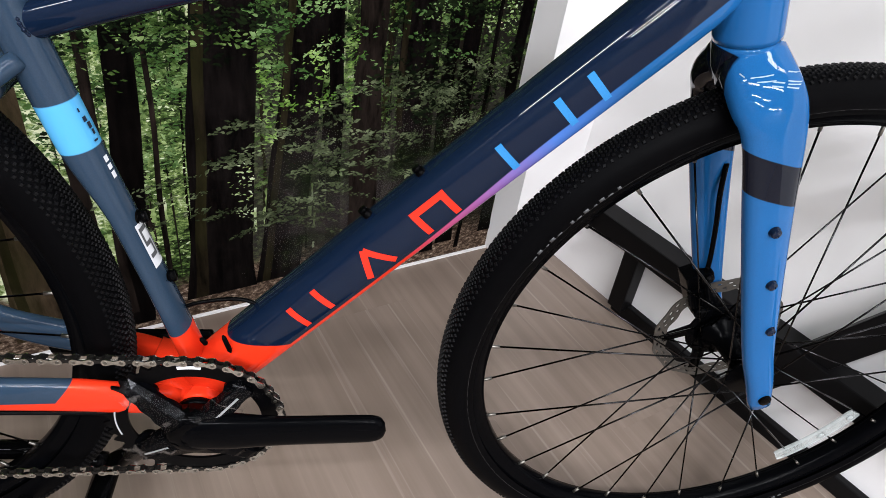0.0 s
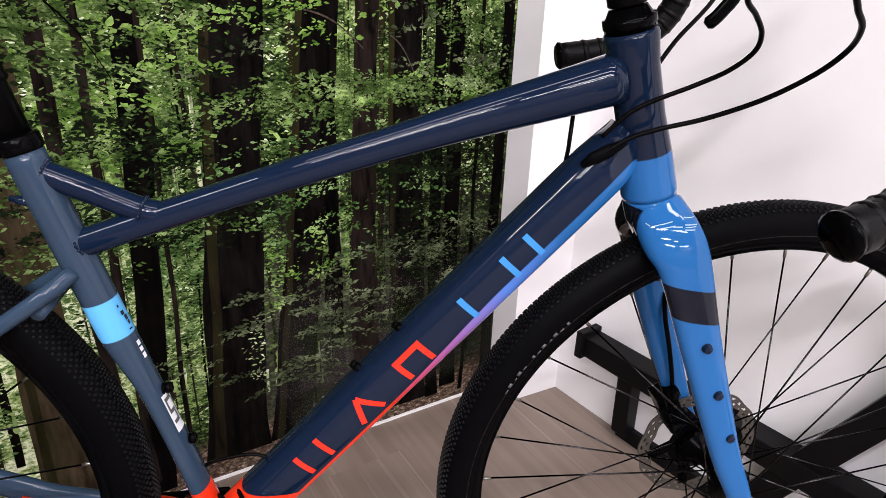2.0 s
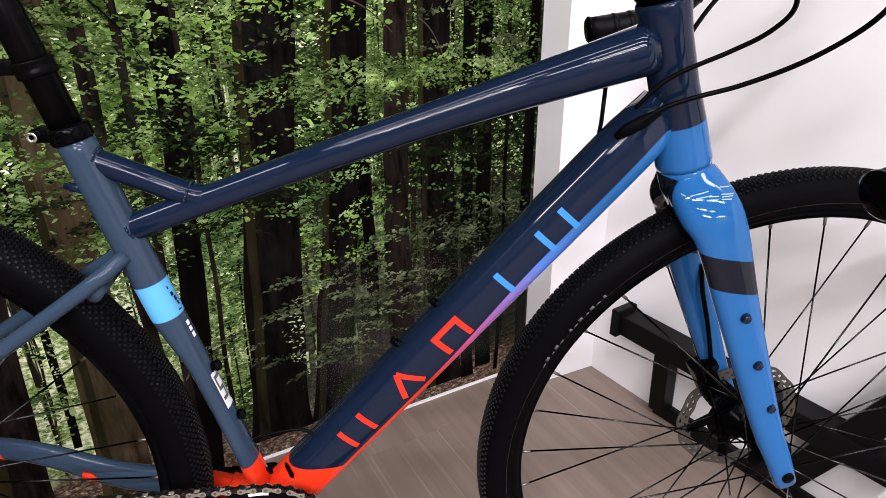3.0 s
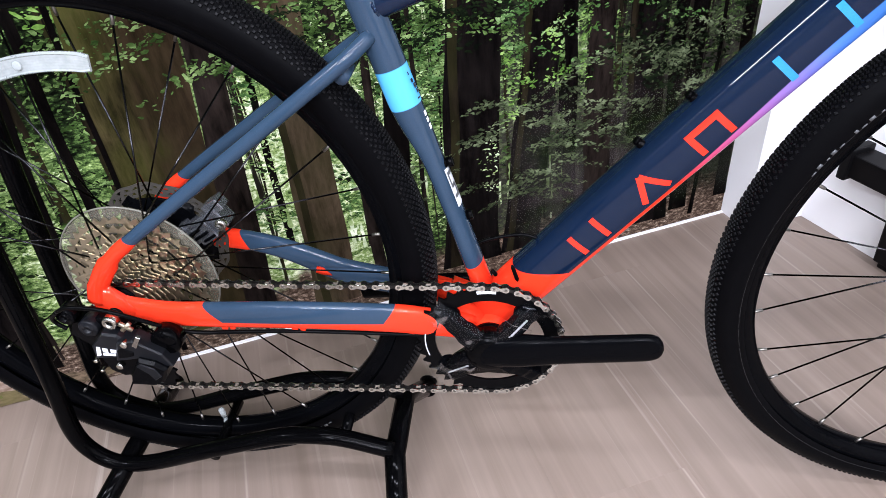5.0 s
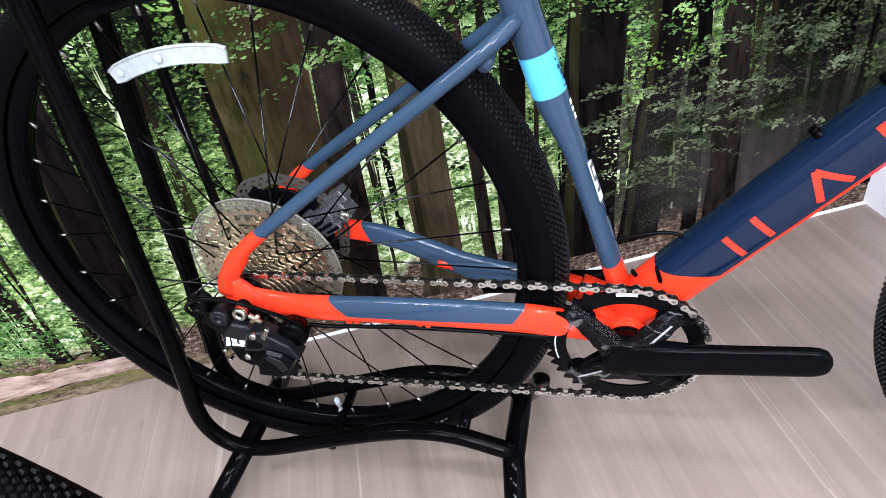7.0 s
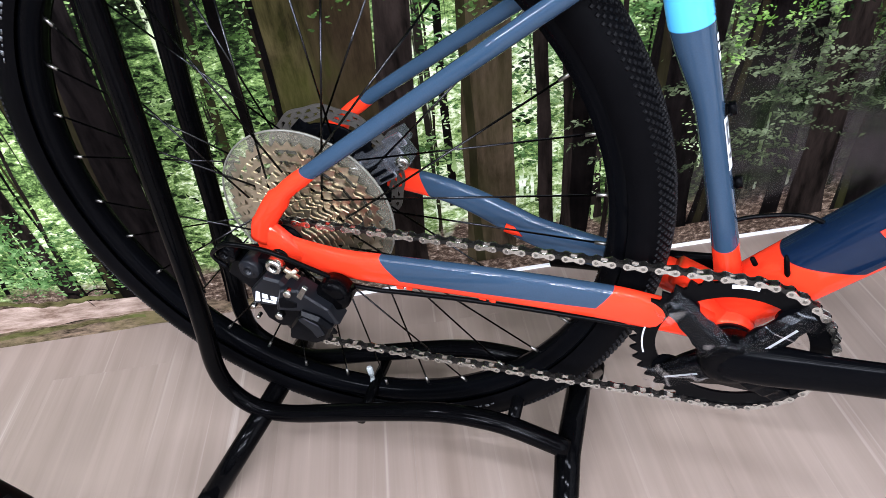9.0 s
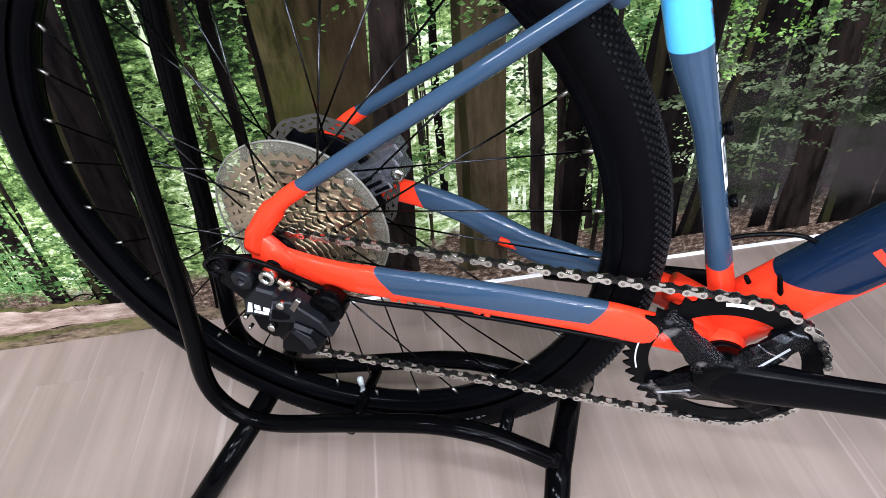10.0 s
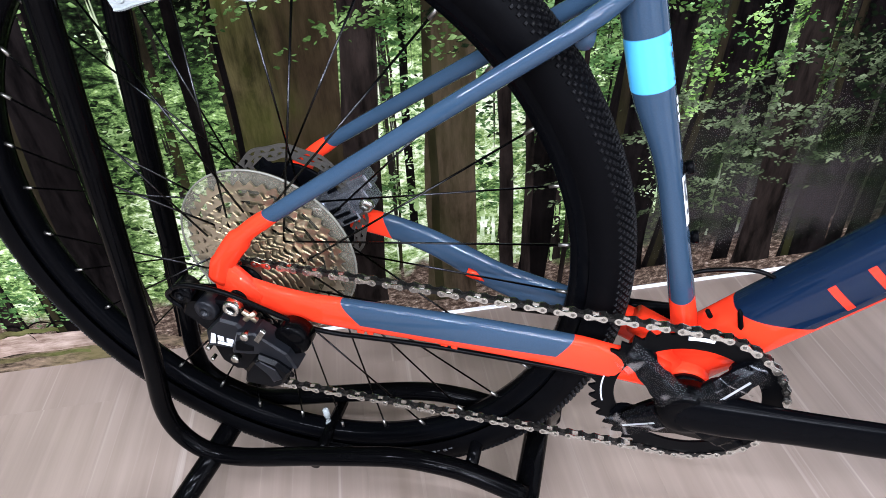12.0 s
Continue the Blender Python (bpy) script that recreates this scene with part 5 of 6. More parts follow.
# ---- painted marks on the tubes: plain shapes in the maker's colours ----
def dt_point(s, h, lift=0.0004):
    q = min(0.985, abs(h) / DT_H)
    y = -DT_W * (1 - q ** DT_SQ) ** (1 / DT_SQ) - lift
    a = (DT_B - DT_A).normalized()
    u = Vector((-a.z, 0, a.x))
    p = DT_A + a * s + u * h
    return Vector((p.x, y, p.z))


def stroke(bm, a, b, w, n=8, m=4):
    """A straight flat bar on the down tube, from a to b in (along, up) metres."""
    a, b = Vector(a), Vector(b)
    d = (b - a).normalized()
    q = Vector((-d.y, d.x)) * w / 2
    grid = [[bm.verts.new(dt_point(*(a.lerp(b, i / n) + q * (2 * j / m - 1)))) for j in range(m + 1)] for i in range(n + 1)]
    for i in range(n):
        for j in range(m):
            bm.faces.new((grid[i][j], grid[i][j + 1], grid[i + 1][j + 1], grid[i + 1][j]))


M_RED_PRINT = paint("red_decal", None, (0.66, 0.026, 0.011))
M_SKY_PRINT = paint("sky_decal", None, (0.030, 0.20, 0.48))
LO, HI = -0.0115, 0.0155
MARKS = [("red", 0.166, "pair"), ("red", 0.245, "peak"), ("red", 0.317, "bracket"), ("pale", 0.394, "bar"), ("pale", 0.467, "pair")]
for colour, s, shape in MARKS:
    bm = bmesh.new()
    w = 0.0155
    if shape == "bar":
        stroke(bm, (s, LO), (s, HI), 0.0065)
    elif shape == "peak":
        stroke(bm, (s - w, LO), (s, HI), 0.0062)
        stroke(bm, (s + w, LO), (s, HI), 0.0062)
    else:
        stroke(bm, (s - w, LO), (s - w, HI), 0.0064)
        stroke(bm, (s + w, LO), (s + w, HI), 0.0064)
        if shape == "bracket":
            stroke(bm, (s - w, HI - 0.003), (s + w, HI - 0.003), 0.006)
    bpart("painted_mark", bm, M_RED_PRINT if colour == "red" else M_SKY_PRINT, "plain block mark in the maker's colour", parent=down_tube)

# emblem and small marks on the seat tube
def st_mark(z0, z1, a0, a1, material, name="tube_mark", lift=0.0005):
    """A patch on the seat tube between two heights and two angles, from the near side round to the front."""
    bm = bmesh.new()
    rows = []
    for i in range(7):
        z = lerp(z0, z1, i / 6)
        t = (z - BB.z) / (ST_TOP.z - BB.z)
        k = min(28, max(0, round(t * 28)))
        c = lerp(BB, ST_TOP, t) + (st[k] - lerp(BB, ST_TOP, k / 28))
        row = []
        for j in range(7):
            a = radians(lerp(a0, a1, j / 6))
            p = c + ST_F * (sr[k][1] + lift) * math.sin(a) + Vector((0, -(sr[k][0] + lift) * math.cos(a), 0))
            row.append(bm.verts.new(p))
        rows.append(row)
    for r0, r1 in zip(rows, rows[1:]):
        for j in range(6):
            bm.faces.new((r0[j], r0[j + 1], r1[j + 1], r1[j]))
    return bpart(name, bm, material, parent=seat_tube)


st_mark(0.462, 0.506, 52, 106, M_WHITE_PRINT, "square_emblem")
for za, zb, aa, ab in ((0.498, 0.502, 53, 92), (0.488, 0.498, 53, 61), (0.484, 0.488, 53, 84), (0.476, 0.484, 76, 84), (0.472, 0.476, 53, 84), (0.467, 0.498, 90, 96)):
    st_mark(za, zb, aa + 5, ab + 5, M_GREY_PRINT, "emblem_bar", 0.0009)
for za, zb, aa, ab in ((0.605, 0.608, 62, 67), (0.597, 0.601, 64, 76), (0.591, 0.596, 70, 82), (0.586, 0.590, 74, 83), (0.581, 0.5825, 66, 80)):
    st_mark(za, zb, aa, ab, M_NAVY, "band_mark", 0.0009)
for za, zb in ((0.563, 0.568), (0.5565, 0.561), (0.549, 0.5545)):
    st_mark(za, zb, 68, 84, M_WHITE_PRINT)
# dashes on the fork crown
M_CROWN_MARK = plain("pale_print", (0.36, 0.50, 0.62), 0.35, vary=0.1)
for x0, z0, x1, z1 in ((0.4196, 0.6890, 0.4224, 0.6877), (0.4258, 0.6884, 0.4416, 0.6937), (0.4300, 0.6869, 0.4434, 0.6904), (0.4527, 0.6972, 0.4640, 0.6968), (0.4407, 0.6894, 0.4499, 0.6899),
                       (0.4404, 0.6866, 0.4490, 0.6872), (0.4523, 0.6917, 0.4650, 0.6917), (0.4524, 0.6896, 0.4636, 0.6901), (0.4516, 0.6877, 0.4616, 0.6877)):
    bm = bmesh.new()
    rows = []
    ends = []
    for f in (0.0, 0.5, 1.0):
        x, z = lerp(x0, x1, f), lerp(z0, z1, f)
        ends.append(fork_tree.ray_cast(Vector((x, -0.3, z)), Vector((0, 1, 0)))[0] or Vector((x, -0.04, z)))
    for i in range(7):
        f = i / 6
        p = ends[0] * (1 - f) * (1 - 2 * f) + ends[1] * 4 * f * (1 - f) + ends[2] * f * (2 * f - 1)
        rows.append([bm.verts.new((p.x, p.y - 0.0005, p.z + e)) for e in (-0.00055, 0.00055)])
    for p, q in zip(rows, rows[1:]):
        bm.faces.new((p[0], q[0], q[1], p[1]))
    bpart("crown_mark", bm, M_CROWN_MARK, parent=fork, smooth=False)


# ---- the wheel stand ----
stand = thing("wheel_stand", (-0.36, -0.01, 0), "black tubular steel stand gripping the rear wheel", "bicycle stand")
stand_inv = Matrix.Translation((0.36, 0.01, 0))


def spart(name, bm, material, label=""):
    ob = part(name, bm, material, stand, label)
    ob.matrix_parent_inverse = stand_inv
    return ob


HOOP_FOOT = [(-0.552, 0.078), (-0.50, 0.080), (-0.403, 0.112), (-0.330, 0.135), (-0.288, 0.146), (-0.25, 0.149), (-0.206, 0.144), (-0.143, 0.121)]
NEAR_HOOP = [(-0.512, 0.74), (-0.521, 0.655), (-0.539, 0.50), (-0.571, 0.262), (-0.590, 0.155), (-0.582, 0.105)] + HOOP_FOOT
FAR_HOOP = [(-0.523, 0.74), (-0.536, 0.655), (-0.561, 0.50), (-0.591, 0.262), (-0.608, 0.155), (-0.598, 0.105)] + HOOP_FOOT
for y, hoop in ((-0.060, NEAR_HOOP), (0.038, FAR_HOOP)):
    bm = bmesh.new()
    sweep(bm, smooth_path([(x, y, z) for x, z in hoop], 6), 0.0115, 16)
    spart("side_hoop", bm, M_BLACK)
bm = bmesh.new()
sweep(bm, smooth_path([(-0.512, -0.060, 0.74), (-0.506, -0.052, 0.77), (-0.510, -0.011, 0.782), (-0.517, 0.030, 0.77), (-0.523, 0.038, 0.74)], 6), 0.0115, 16)
spart("top_bend", bm, M_BLACK)
for x, z in ((-0.142, 0.115), (-0.545, 0.075)):
    lean = 0.012 if x > -0.3 else -0.045
    bm = bmesh.new()
    foot = lean * 0.9
    sweep(bm, [(x + foot, -0.165, 0.014), (x, -0.060, z - 0.005), (x, 0.038, z - 0.005), (x + foot, 0.143, 0.014)], 0.0145, 14, side=Vector((1, 0, 0)))
    spart("cross_leg", bm, M_BLACK)
    for y in (-0.165, 0.143):
        bm = bmesh.new()
        sweep(bm, [(x + foot, y - 0.012, 0.0145), (x + foot, y - 0.010, 0.0145), (x + foot, y + 0.012, 0.0145)], [(0.012, 0.012), (0.0145, 0.0145), (0.0145, 0.0145)], 14, side=Vector((1, 0, 0)))
        spart("rubber_foot", bm, M_RUBBER)
bm = bmesh.new()
rod(bm, (-0.205, -0.060, 0.144), (-0.205, 0.038, 0.144), 0.0075, 10)
spart("cross_bar", bm, M_BLACK)
bm = bmesh.new()
rod(bm, (-0.40, -0.060, 0.096), (-0.40, 0.038, 0.096), 0.0075, 10)
spart("cross_bar", bm, M_BLACK)

# ---- black steel rack along the white wall ----
rack = thing("wall_rack", (0.80, 0.25, 0), "black square-tube steel rack standing along the white wall", "rack")
RM = Matrix(((WD.x, -WN.x, 0, CORNER.x), (WD.y, -WN.y, 0, CORNER.y), (0, 0, 1, 0), (0, 0, 0, 1)))


def rpart(name, bm, label=""):
    ob = part(name, bm, M_RACK, rack, label, smooth=False)
    ob.matrix_parent_inverse = Matrix.Translation((-0.80, -0.25, 0))
    return ob


def beam(bm, a, b, w, h):
    """A square tube from a to b in the wall's own axes: along the wall, out from it, up."""
    a, b = Vector(a), Vector(b)
    d = (b - a).normalized()
    s = Vector((0, 1, 0))
    u = d.cross(s).normalized()
    L = (b - a).length
    m = RM @ Matrix(((d.x, s.x, u.x, a.x), (d.y, s.y, u.y, a.y), (d.z, s.z, u.z, a.z), (0, 0, 0, 1)))
    box(bm, (0, -w / 2, -h / 2), (L, w / 2, h / 2), m, 0.003)


bm = bmesh.new()
beam(bm, (0.106, 0.027, 0.187), (1.25, 0.027, 0.187), 0.050, 0.045)
rpart("top_rail", bm)
bm = bmesh.new()
beam(bm, (0.090, 0.031, 0.190), (0.108, 0.031, 0.190), 0.060, 0.062)
rpart("end_plate", bm)
bm = bmesh.new()
beam(bm, (0.212, 0.018, 0.022), (0.212, 0.026, 0.166), 0.034, 0.036)
rpart("leg", bm)
bm = bmesh.new()
beam(bm, (0.195, 0.010, 0.017), (1.2, 0.010, 0.017), 0.016, 0.033)
rpart("floor_rail", bm)
bm = bmesh.new()
beam(bm, (0.476, 0.03, 0.04), (0.868, 0.03, 0.80), 0.030, 0.046)
rpart("diagonal_brace", bm)
bm = bmesh.new()
beam(bm, (1.15, 0.027, 0.0), (1.15, 0.027, 0.166), 0.036, 0.036)
rpart("leg", bm)


# ---- the forest mural, a flat print on the wall ----
mural = thing("forest_mural", (*wall_xy(-0.5), 0.0), "matt wall mural printed with a green beech forest", "wall mural")
MW = Matrix(((U.x, NRM.x, 0, ORIGIN.x), (U.y, NRM.y, 0, ORIGIN.y), (0, 0, 1, 0), (0, 0, 0, 1)))
MUR_INV = Matrix.Translation((*wall_xy(-0.5), 0.0)).inverted()


def print_base():
    k = Nodes("forest_print")
    v = k.coord()
    z = k.dot(v, (0, 0, 1))
    s = k.dot(v, (1, 0, 0))

    def ease(val, a, b):
        nd = k.n("ShaderNodeMapRange")
        nd.interpolation_type = "SMOOTHSTEP"
        nd.inputs["From Min"].default_value, nd.inputs["From Max"].default_value = a, b
        k.put(val, nd.inputs["Value"])
        return nd.outputs[0]

    # mottled far leaves, lying in flat layers, paler higher up
    big = k.noise(k.scaled(v, (3.6, 1, 3.0)), 1.0, 4, 0.6)
    mid = k.noise(k.scaled(v, (27, 1, 58)), 1.0, 6, 0.72, dist=0.9)
    fine = k.noise(k.scaled(v, (120, 1, 190)), 1.0, 4, 0.7)
    up = ease(z, 0.26, 0.62)
    val = k.math("ADD", k.math("MULTIPLY", mid, 0.6), k.math("MULTIPLY", fine, 0.4))
    val = k.math("ADD", val, k.math("MULTIPLY", k.math("SUBTRACT", big, 0.5), 0.5))
    val = k.math("ADD", val, k.math("MULTIPLY", k.math("SUBTRACT", 0.35, up), 0.07))
    clearing = k.math("MULTIPLY", k.math("MULTIPLY", ease(s, -0.66, -0.50), k.math("SUBTRACT", 1.0, ease(s, -0.24, -0.12))), k.math("SUBTRACT", 1.0, ease(z, 0.42, 0.62)))
    val = k.math("ADD", val, k.math("MULTIPLY", clearing, 0.10))
    crown = k.math("MULTIPLY", ease(z, 0.58, 0.80), k.math("SUBTRACT", 1.0, ease(s, -0.26, -0.04)))
    val = k.math("ADD", val, k.math("MULTIPLY", crown, 0.075))
    val = k.math("ADD", val, k.math("MULTIPLY", k.math("SUBTRACT", 1.0, ease(s, -0.45, -0.20)), 0.004))
    c = k.ramp(val, [(0.38, (0.0015, 0.002, 0.001)), (0.465, (0.012, 0.021, 0.007)), (0.52, (0.062, 0.110, 0.028)), (0.59, (0.24, 0.34, 0.105)), (0.67, (0.76, 0.80, 0.56))])
    # brown dusk between the stems low down on one side
    dusk = k.math("MULTIPLY", k.math("SUBTRACT", 1.0, ease(z, 0.30, 0.62)), ease(s, -0.16, 0.02))
    c = k.mix(k.math("MULTIPLY", dusk, 0.88), c, (0.028, 0.0215, 0.0215))
    # upright pale gaps and dark far stems
    st = k.noise(k.scaled(v, (52, 1, 1.3)), 1.0, 3, 0.6)
    c = k.mix(k.step(st, 0.61, 0.015), c, (0.010, 0.008, 0.006))
    lightgap = k.math("MULTIPLY", k.math("SUBTRACT", 1.0, k.step(st, 0.335, 0.02)), k.step(mid, 0.44, 0.03))
    c = k.mix(lightgap, c, (0.50, 0.55, 0.33))
    # leaf litter
    lit = k.noise(k.scaled(v, (75, 1, 150)), 1.0, 6, 0.78)
    ground = k.ramp(lit, [(0.32, (0.012, 0.008, 0.006)), (0.48, (0.055, 0.035, 0.024)), (0.58, (0.20, 0.145, 0.105)), (0.68, (0.60, 0.50, 0.42))])
    edge = k.math("ADD", z, k.math("MULTIPLY", k.noise(k.scaled(v, (7, 1, 7)), 1.0, 5), -0.16))
    c = k.mix(k.math("SUBTRACT", 1.0, k.step(edge, 0.022, 0.012)), c, ground)
    return k.set(c, 0.8, 0.0, 0.0, 0.02)


M_PRINT = print_base()


def bark_print(name, dark, light, moss=None, grain=(60, 1, 9), far_side=None):
    k = Nodes(name)
    v = k.coord()
    g = k.noise(k.scaled(v, grain), 1.0, 6, 0.7)
    w = k.noise(k.scaled(v, (5, 1, 3.5)), 1.0, 4)
    lying = grain[2] > grain[0]
    blot = k.noise(k.scaled(v, (9, 1, 42) if lying else (26, 1, 8)), 1.0, 5, 0.7, dist=0.8)
    g = k.math("ADD", k.math("MULTIPLY", k.math("SUBTRACT", g, 0.5), 1.5), k.math("MULTIPLY", k.math("SUBTRACT", blot, 0.30), 1.1), True)
    c = k.mix(g, dark, light)
    if moss:
        c = k.mix(k.math("MULTIPLY", k.step(w, 0.52, 0.12), 0.7), c, moss)
    if far_side:
        s_foot, lean, tint = far_side
        u = k.math("SUBTRACT", k.dot(v, (1, 0, -lean)), s_foot)
        u = k.math("ADD", u, k.math("MULTIPLY", k.math("SUBTRACT", blot, 0.5), 0.11))
        nd = k.n("ShaderNodeMapRange")
        nd.interpolation_type = "SMOOTHSTEP"
        nd.inputs["From Min"].default_value, nd.inputs["From Max"].default_value = -0.036, 0.020
        k.put(u, nd.inputs["Value"])
        c = k.mix(k.math("MULTIPLY", nd.outputs[0], 0.85), c, k.mix(g, tuple(x * 0.25 for x in tint), tint))
    ri = k.n("ShaderNodeNewGeometry").outputs["Random Per Island"]
    h = k.n("ShaderNodeHueSaturation")
    k.put(c, h.inputs["Color"])
    k.put(k.math("ADD", k.math("MULTIPLY", ri, 0.5), 0.75), h.inputs["Value"])
    return k.set(h.outputs[0], 0.8, 0.0, 0.0, 0.02)


M_TRUNK = bark_print("trunk_print", (0.0006, 0.0004, 0.0004), (0.0062, 0.0046, 0.0042))
M_DUSK_TRUNK = bark_print("dusky_trunk_print", (0.0010, 0.0007, 0.0007), (0.013, 0.0098, 0.0092))
M_TRUNK_WARM = bark_print("warm_trunk_print", (0.0022, 0.0016, 0.0013), (0.034, 0.024, 0.020))
M_MOSSY = bark_print("mossy_trunk_print", (0.009, 0.0075, 0.003), (0.092, 0.072, 0.030), (0.052, 0.056, 0.011), far_side=(-0.592, 0.069, (0.044, 0.027, 0.016)))
M_BROWN = bark_print("brown_trunk_print", (0.014, 0.009, 0.0055), (0.105, 0.072, 0.046), (0.034, 0.030, 0.012))
M_GREY_TRUNK = bark_print("grey_trunk_print", (0.026, 0.020, 0.016), (0.13, 0.102, 0.080))
M_EDGE = bark_print("lit_bark_print", (0.004, 0.003, 0.0018), (0.030, 0.022, 0.013), (0.022, 0.022, 0.007))
M_LOG = bark_print("log_print", (0.006, 0.004, 0.003), (0.36, 0.26, 0.17), (0.13, 0.11, 0.045), (34, 1, 95))
M_LOG_PALE = bark_print("bare_log_print", (0.13, 0.085, 0.060), (0.66, 0.52, 0.43), None, (14, 1, 60))
M_LOG_MOSS = bark_print("mossy_log_print", (0.012, 0.010, 0.004), (0.20, 0.17, 0.075), (0.10, 0.12, 0.03), (40, 1, 80))


def leaf_print(name, dark, mid, light):
    k = Nodes(name)
    ri = k.n("ShaderNodeNewGeometry").outputs["Random Per Island"]
    v = k.coord()
    # neighbouring leaves share one light: patches of shade and sun, little change from leaf to leaf
    f = k.noise(k.scaled(v, (15, 1, 26)), 1.0, 4, 0.65)
    edge = k.noise(v, 260, 2)
    t = k.math("ADD", k.math("MULTIPLY", ri, 0.30), k.math("MULTIPLY", k.math("SUBTRACT", f, 0.5), 2.0))
    t = k.math("ADD", t, k.math("ADD", 0.22, k.math("MULTIPLY", edge, 0.30)))
    c = k.ramp(t, [(0.12, dark), (0.5, mid), (0.92, light)])
    return k.set(c, 0.8, 0.0, 0.0, 0.02)


M_LEAF = leaf_print("leaf_print", (0.005, 0.012, 0.003), (0.044, 0.082, 0.019), (0.230, 0.33, 0.120))
M_LEAF_DIM = leaf_print("dim_leaf_print", (0.008, 0.012, 0.006), (0.044, 0.057, 0.027), (0.17, 0.205, 0.115))
M_LEAF_SUN = leaf_print("sunlit_leaf_print", (0.026, 0.060, 0.010), (0.105, 0.200, 0.036), (0.31, 0.46, 0.14))
M_LEAF_FAR = leaf_print("hazy_leaf_print", (0.010, 0.022, 0.007), (0.055, 0.118, 0.031), (0.26, 0.38, 0.16))
M_LEAF_DARK = leaf_print("dark_leaf_print", (0.0012, 0.002, 0.001), (0.004, 0.007, 0.003), (0.012, 0.020, 0.007))
M_GLINT = leaf_print("pale_gap_print", (0.10, 0.17, 0.04), (0.30, 0.40, 0.16), (0.80, 0.84, 0.66))


def mpart(name, verts, faces, material, label="", stuff=False):
    me = bpy.data.meshes.new(name)
    me.from_pydata(verts, [], faces)
    me.materials.append(material)
    ob = new(name, me)
    ob.parent = mural
    ob.matrix_parent_inverse = MUR_INV @ MW
    return tagged(ob, label, kind="stuff" if stuff else "")


MUR_TOP = 2.5
bm = bmesh.new()
box(bm, (S_LEFT + 0.02, 0.0005, 0.0003), (S_END - 0.002, 0.0025, MUR_TOP))
ob = part("print_sheet", bm, M_PRINT, mural, smooth=False)
ob.matrix_parent_inverse = MUR_INV @ MW

rng = random.Random(5)


def trunk(s0, s1, top, z0, w0, w1, material, off):
    """A printed stem from (s0, z0) to (s1, top), w0 wide below and w1 above, with uneven edges."""
    n = max(8, int((top - z0) / 0.03))
    V, Fc = [], []
    ph = rng.random() * 9
    for i in range(n + 1):
        t = i / n
        z = lerp(z0, top, t)
        s = lerp(s0, s1, t) + 0.004 * math.sin(t * 7 + ph) + 0.0015 * math.sin(t * 41 + ph)
        w = lerp(w0, w1, t) * (1 + 0.05 * math.sin(t * 23 + ph)) + 0.02 * math.exp(-t * 18) * (z0 < 0.1) * w0 / 0.1
        V += [(s - w / 2, off, z), (s + w / 2, off, z)]
        if i:
            k = 2 * i
            Fc.append((k - 2, k - 1, k + 1, k))
    mpart("printed_trunk", V, Fc, material)


# thin far stems
for i in range(95):
    s = rng.uniform(-2.4, S_END - 0.03)
    w = rng.choice((0.004, 0.006, 0.008, 0.012))
    z0 = rng.uniform(0.06, 0.16)
    trunk(s, s + rng.uniform(-0.04, 0.04), rng.uniform(0.7, 2.3), z0, w, w * 0.7, rng.choice((M_TRUNK_WARM, M_EDGE, M_TRUNK)), 0.0028 + rng.random() * 0.0002)
# main stems: foot, head, widths
BIG = [(-0.075, -0.020, 0.105, 0.078, M_DUSK_TRUNK), (0.030, 0.112, 0.072, 0.070, M_DUSK_TRUNK), (0.282, 0.272, 0.072, 0.064, M_DUSK_TRUNK),
       (0.343, 0.343, 0.026, 0.024, M_TRUNK), (0.382, 0.380, 0.034, 0.030, M_TRUNK), (0.425, 0.428, 0.009, 0.008, M_TRUNK), (0.486, 0.490, 0.026, 0.022, M_TRUNK),
       (-0.215, -0.165, 0.046, 0.034, M_TRUNK), (-0.590, -0.535, 0.150, 0.128, M_MOSSY), (-0.488, -0.436, 0.050, 0.046, M_TRUNK_WARM), (-0.348, -0.338, 0.076, 0.056, M_BROWN),
       (-0.256, -0.268, 0.018, 0.016, M_TRUNK_WARM), (-0.228, -0.222, 0.014, 0.012, M_TRUNK_WARM), (-0.704, -0.672, 0.016, 0.014, M_TRUNK), (-0.643, -0.632, 0.009, 0.008, M_TRUNK), (-0.268, -0.275, 0.011, 0.010, M_TRUNK_WARM), (-0.160, -0.150, 0.008, 0.008, M_TRUNK_WARM), (0.130, 0.118, 0.026, 0.024, M_TRUNK),
       (-0.912, -0.865, 0.062, 0.058, M_DUSK_TRUNK), (-0.868, -0.793, 0.030, 0.058, M_TRUNK), (-0.804, -0.696, 0.029, 0.027, M_TRUNK), (-0.966, -0.955, 0.058, 0.05, M_TRUNK), (-1.055, -1.11, 0.022, 0.02, M_TRUNK_WARM),
       (-1.25, -1.2, 0.09, 0.07, M_TRUNK), (-1.5, -1.47, 0.05, 0.04, M_TRUNK), (-1.75, -1.72, 0.11, 0.09, M_MOSSY), (-2.1, -2.05, 0.06, 0.05, M_TRUNK), (-2.5, -2.45, 0.1, 0.08, M_TRUNK)]
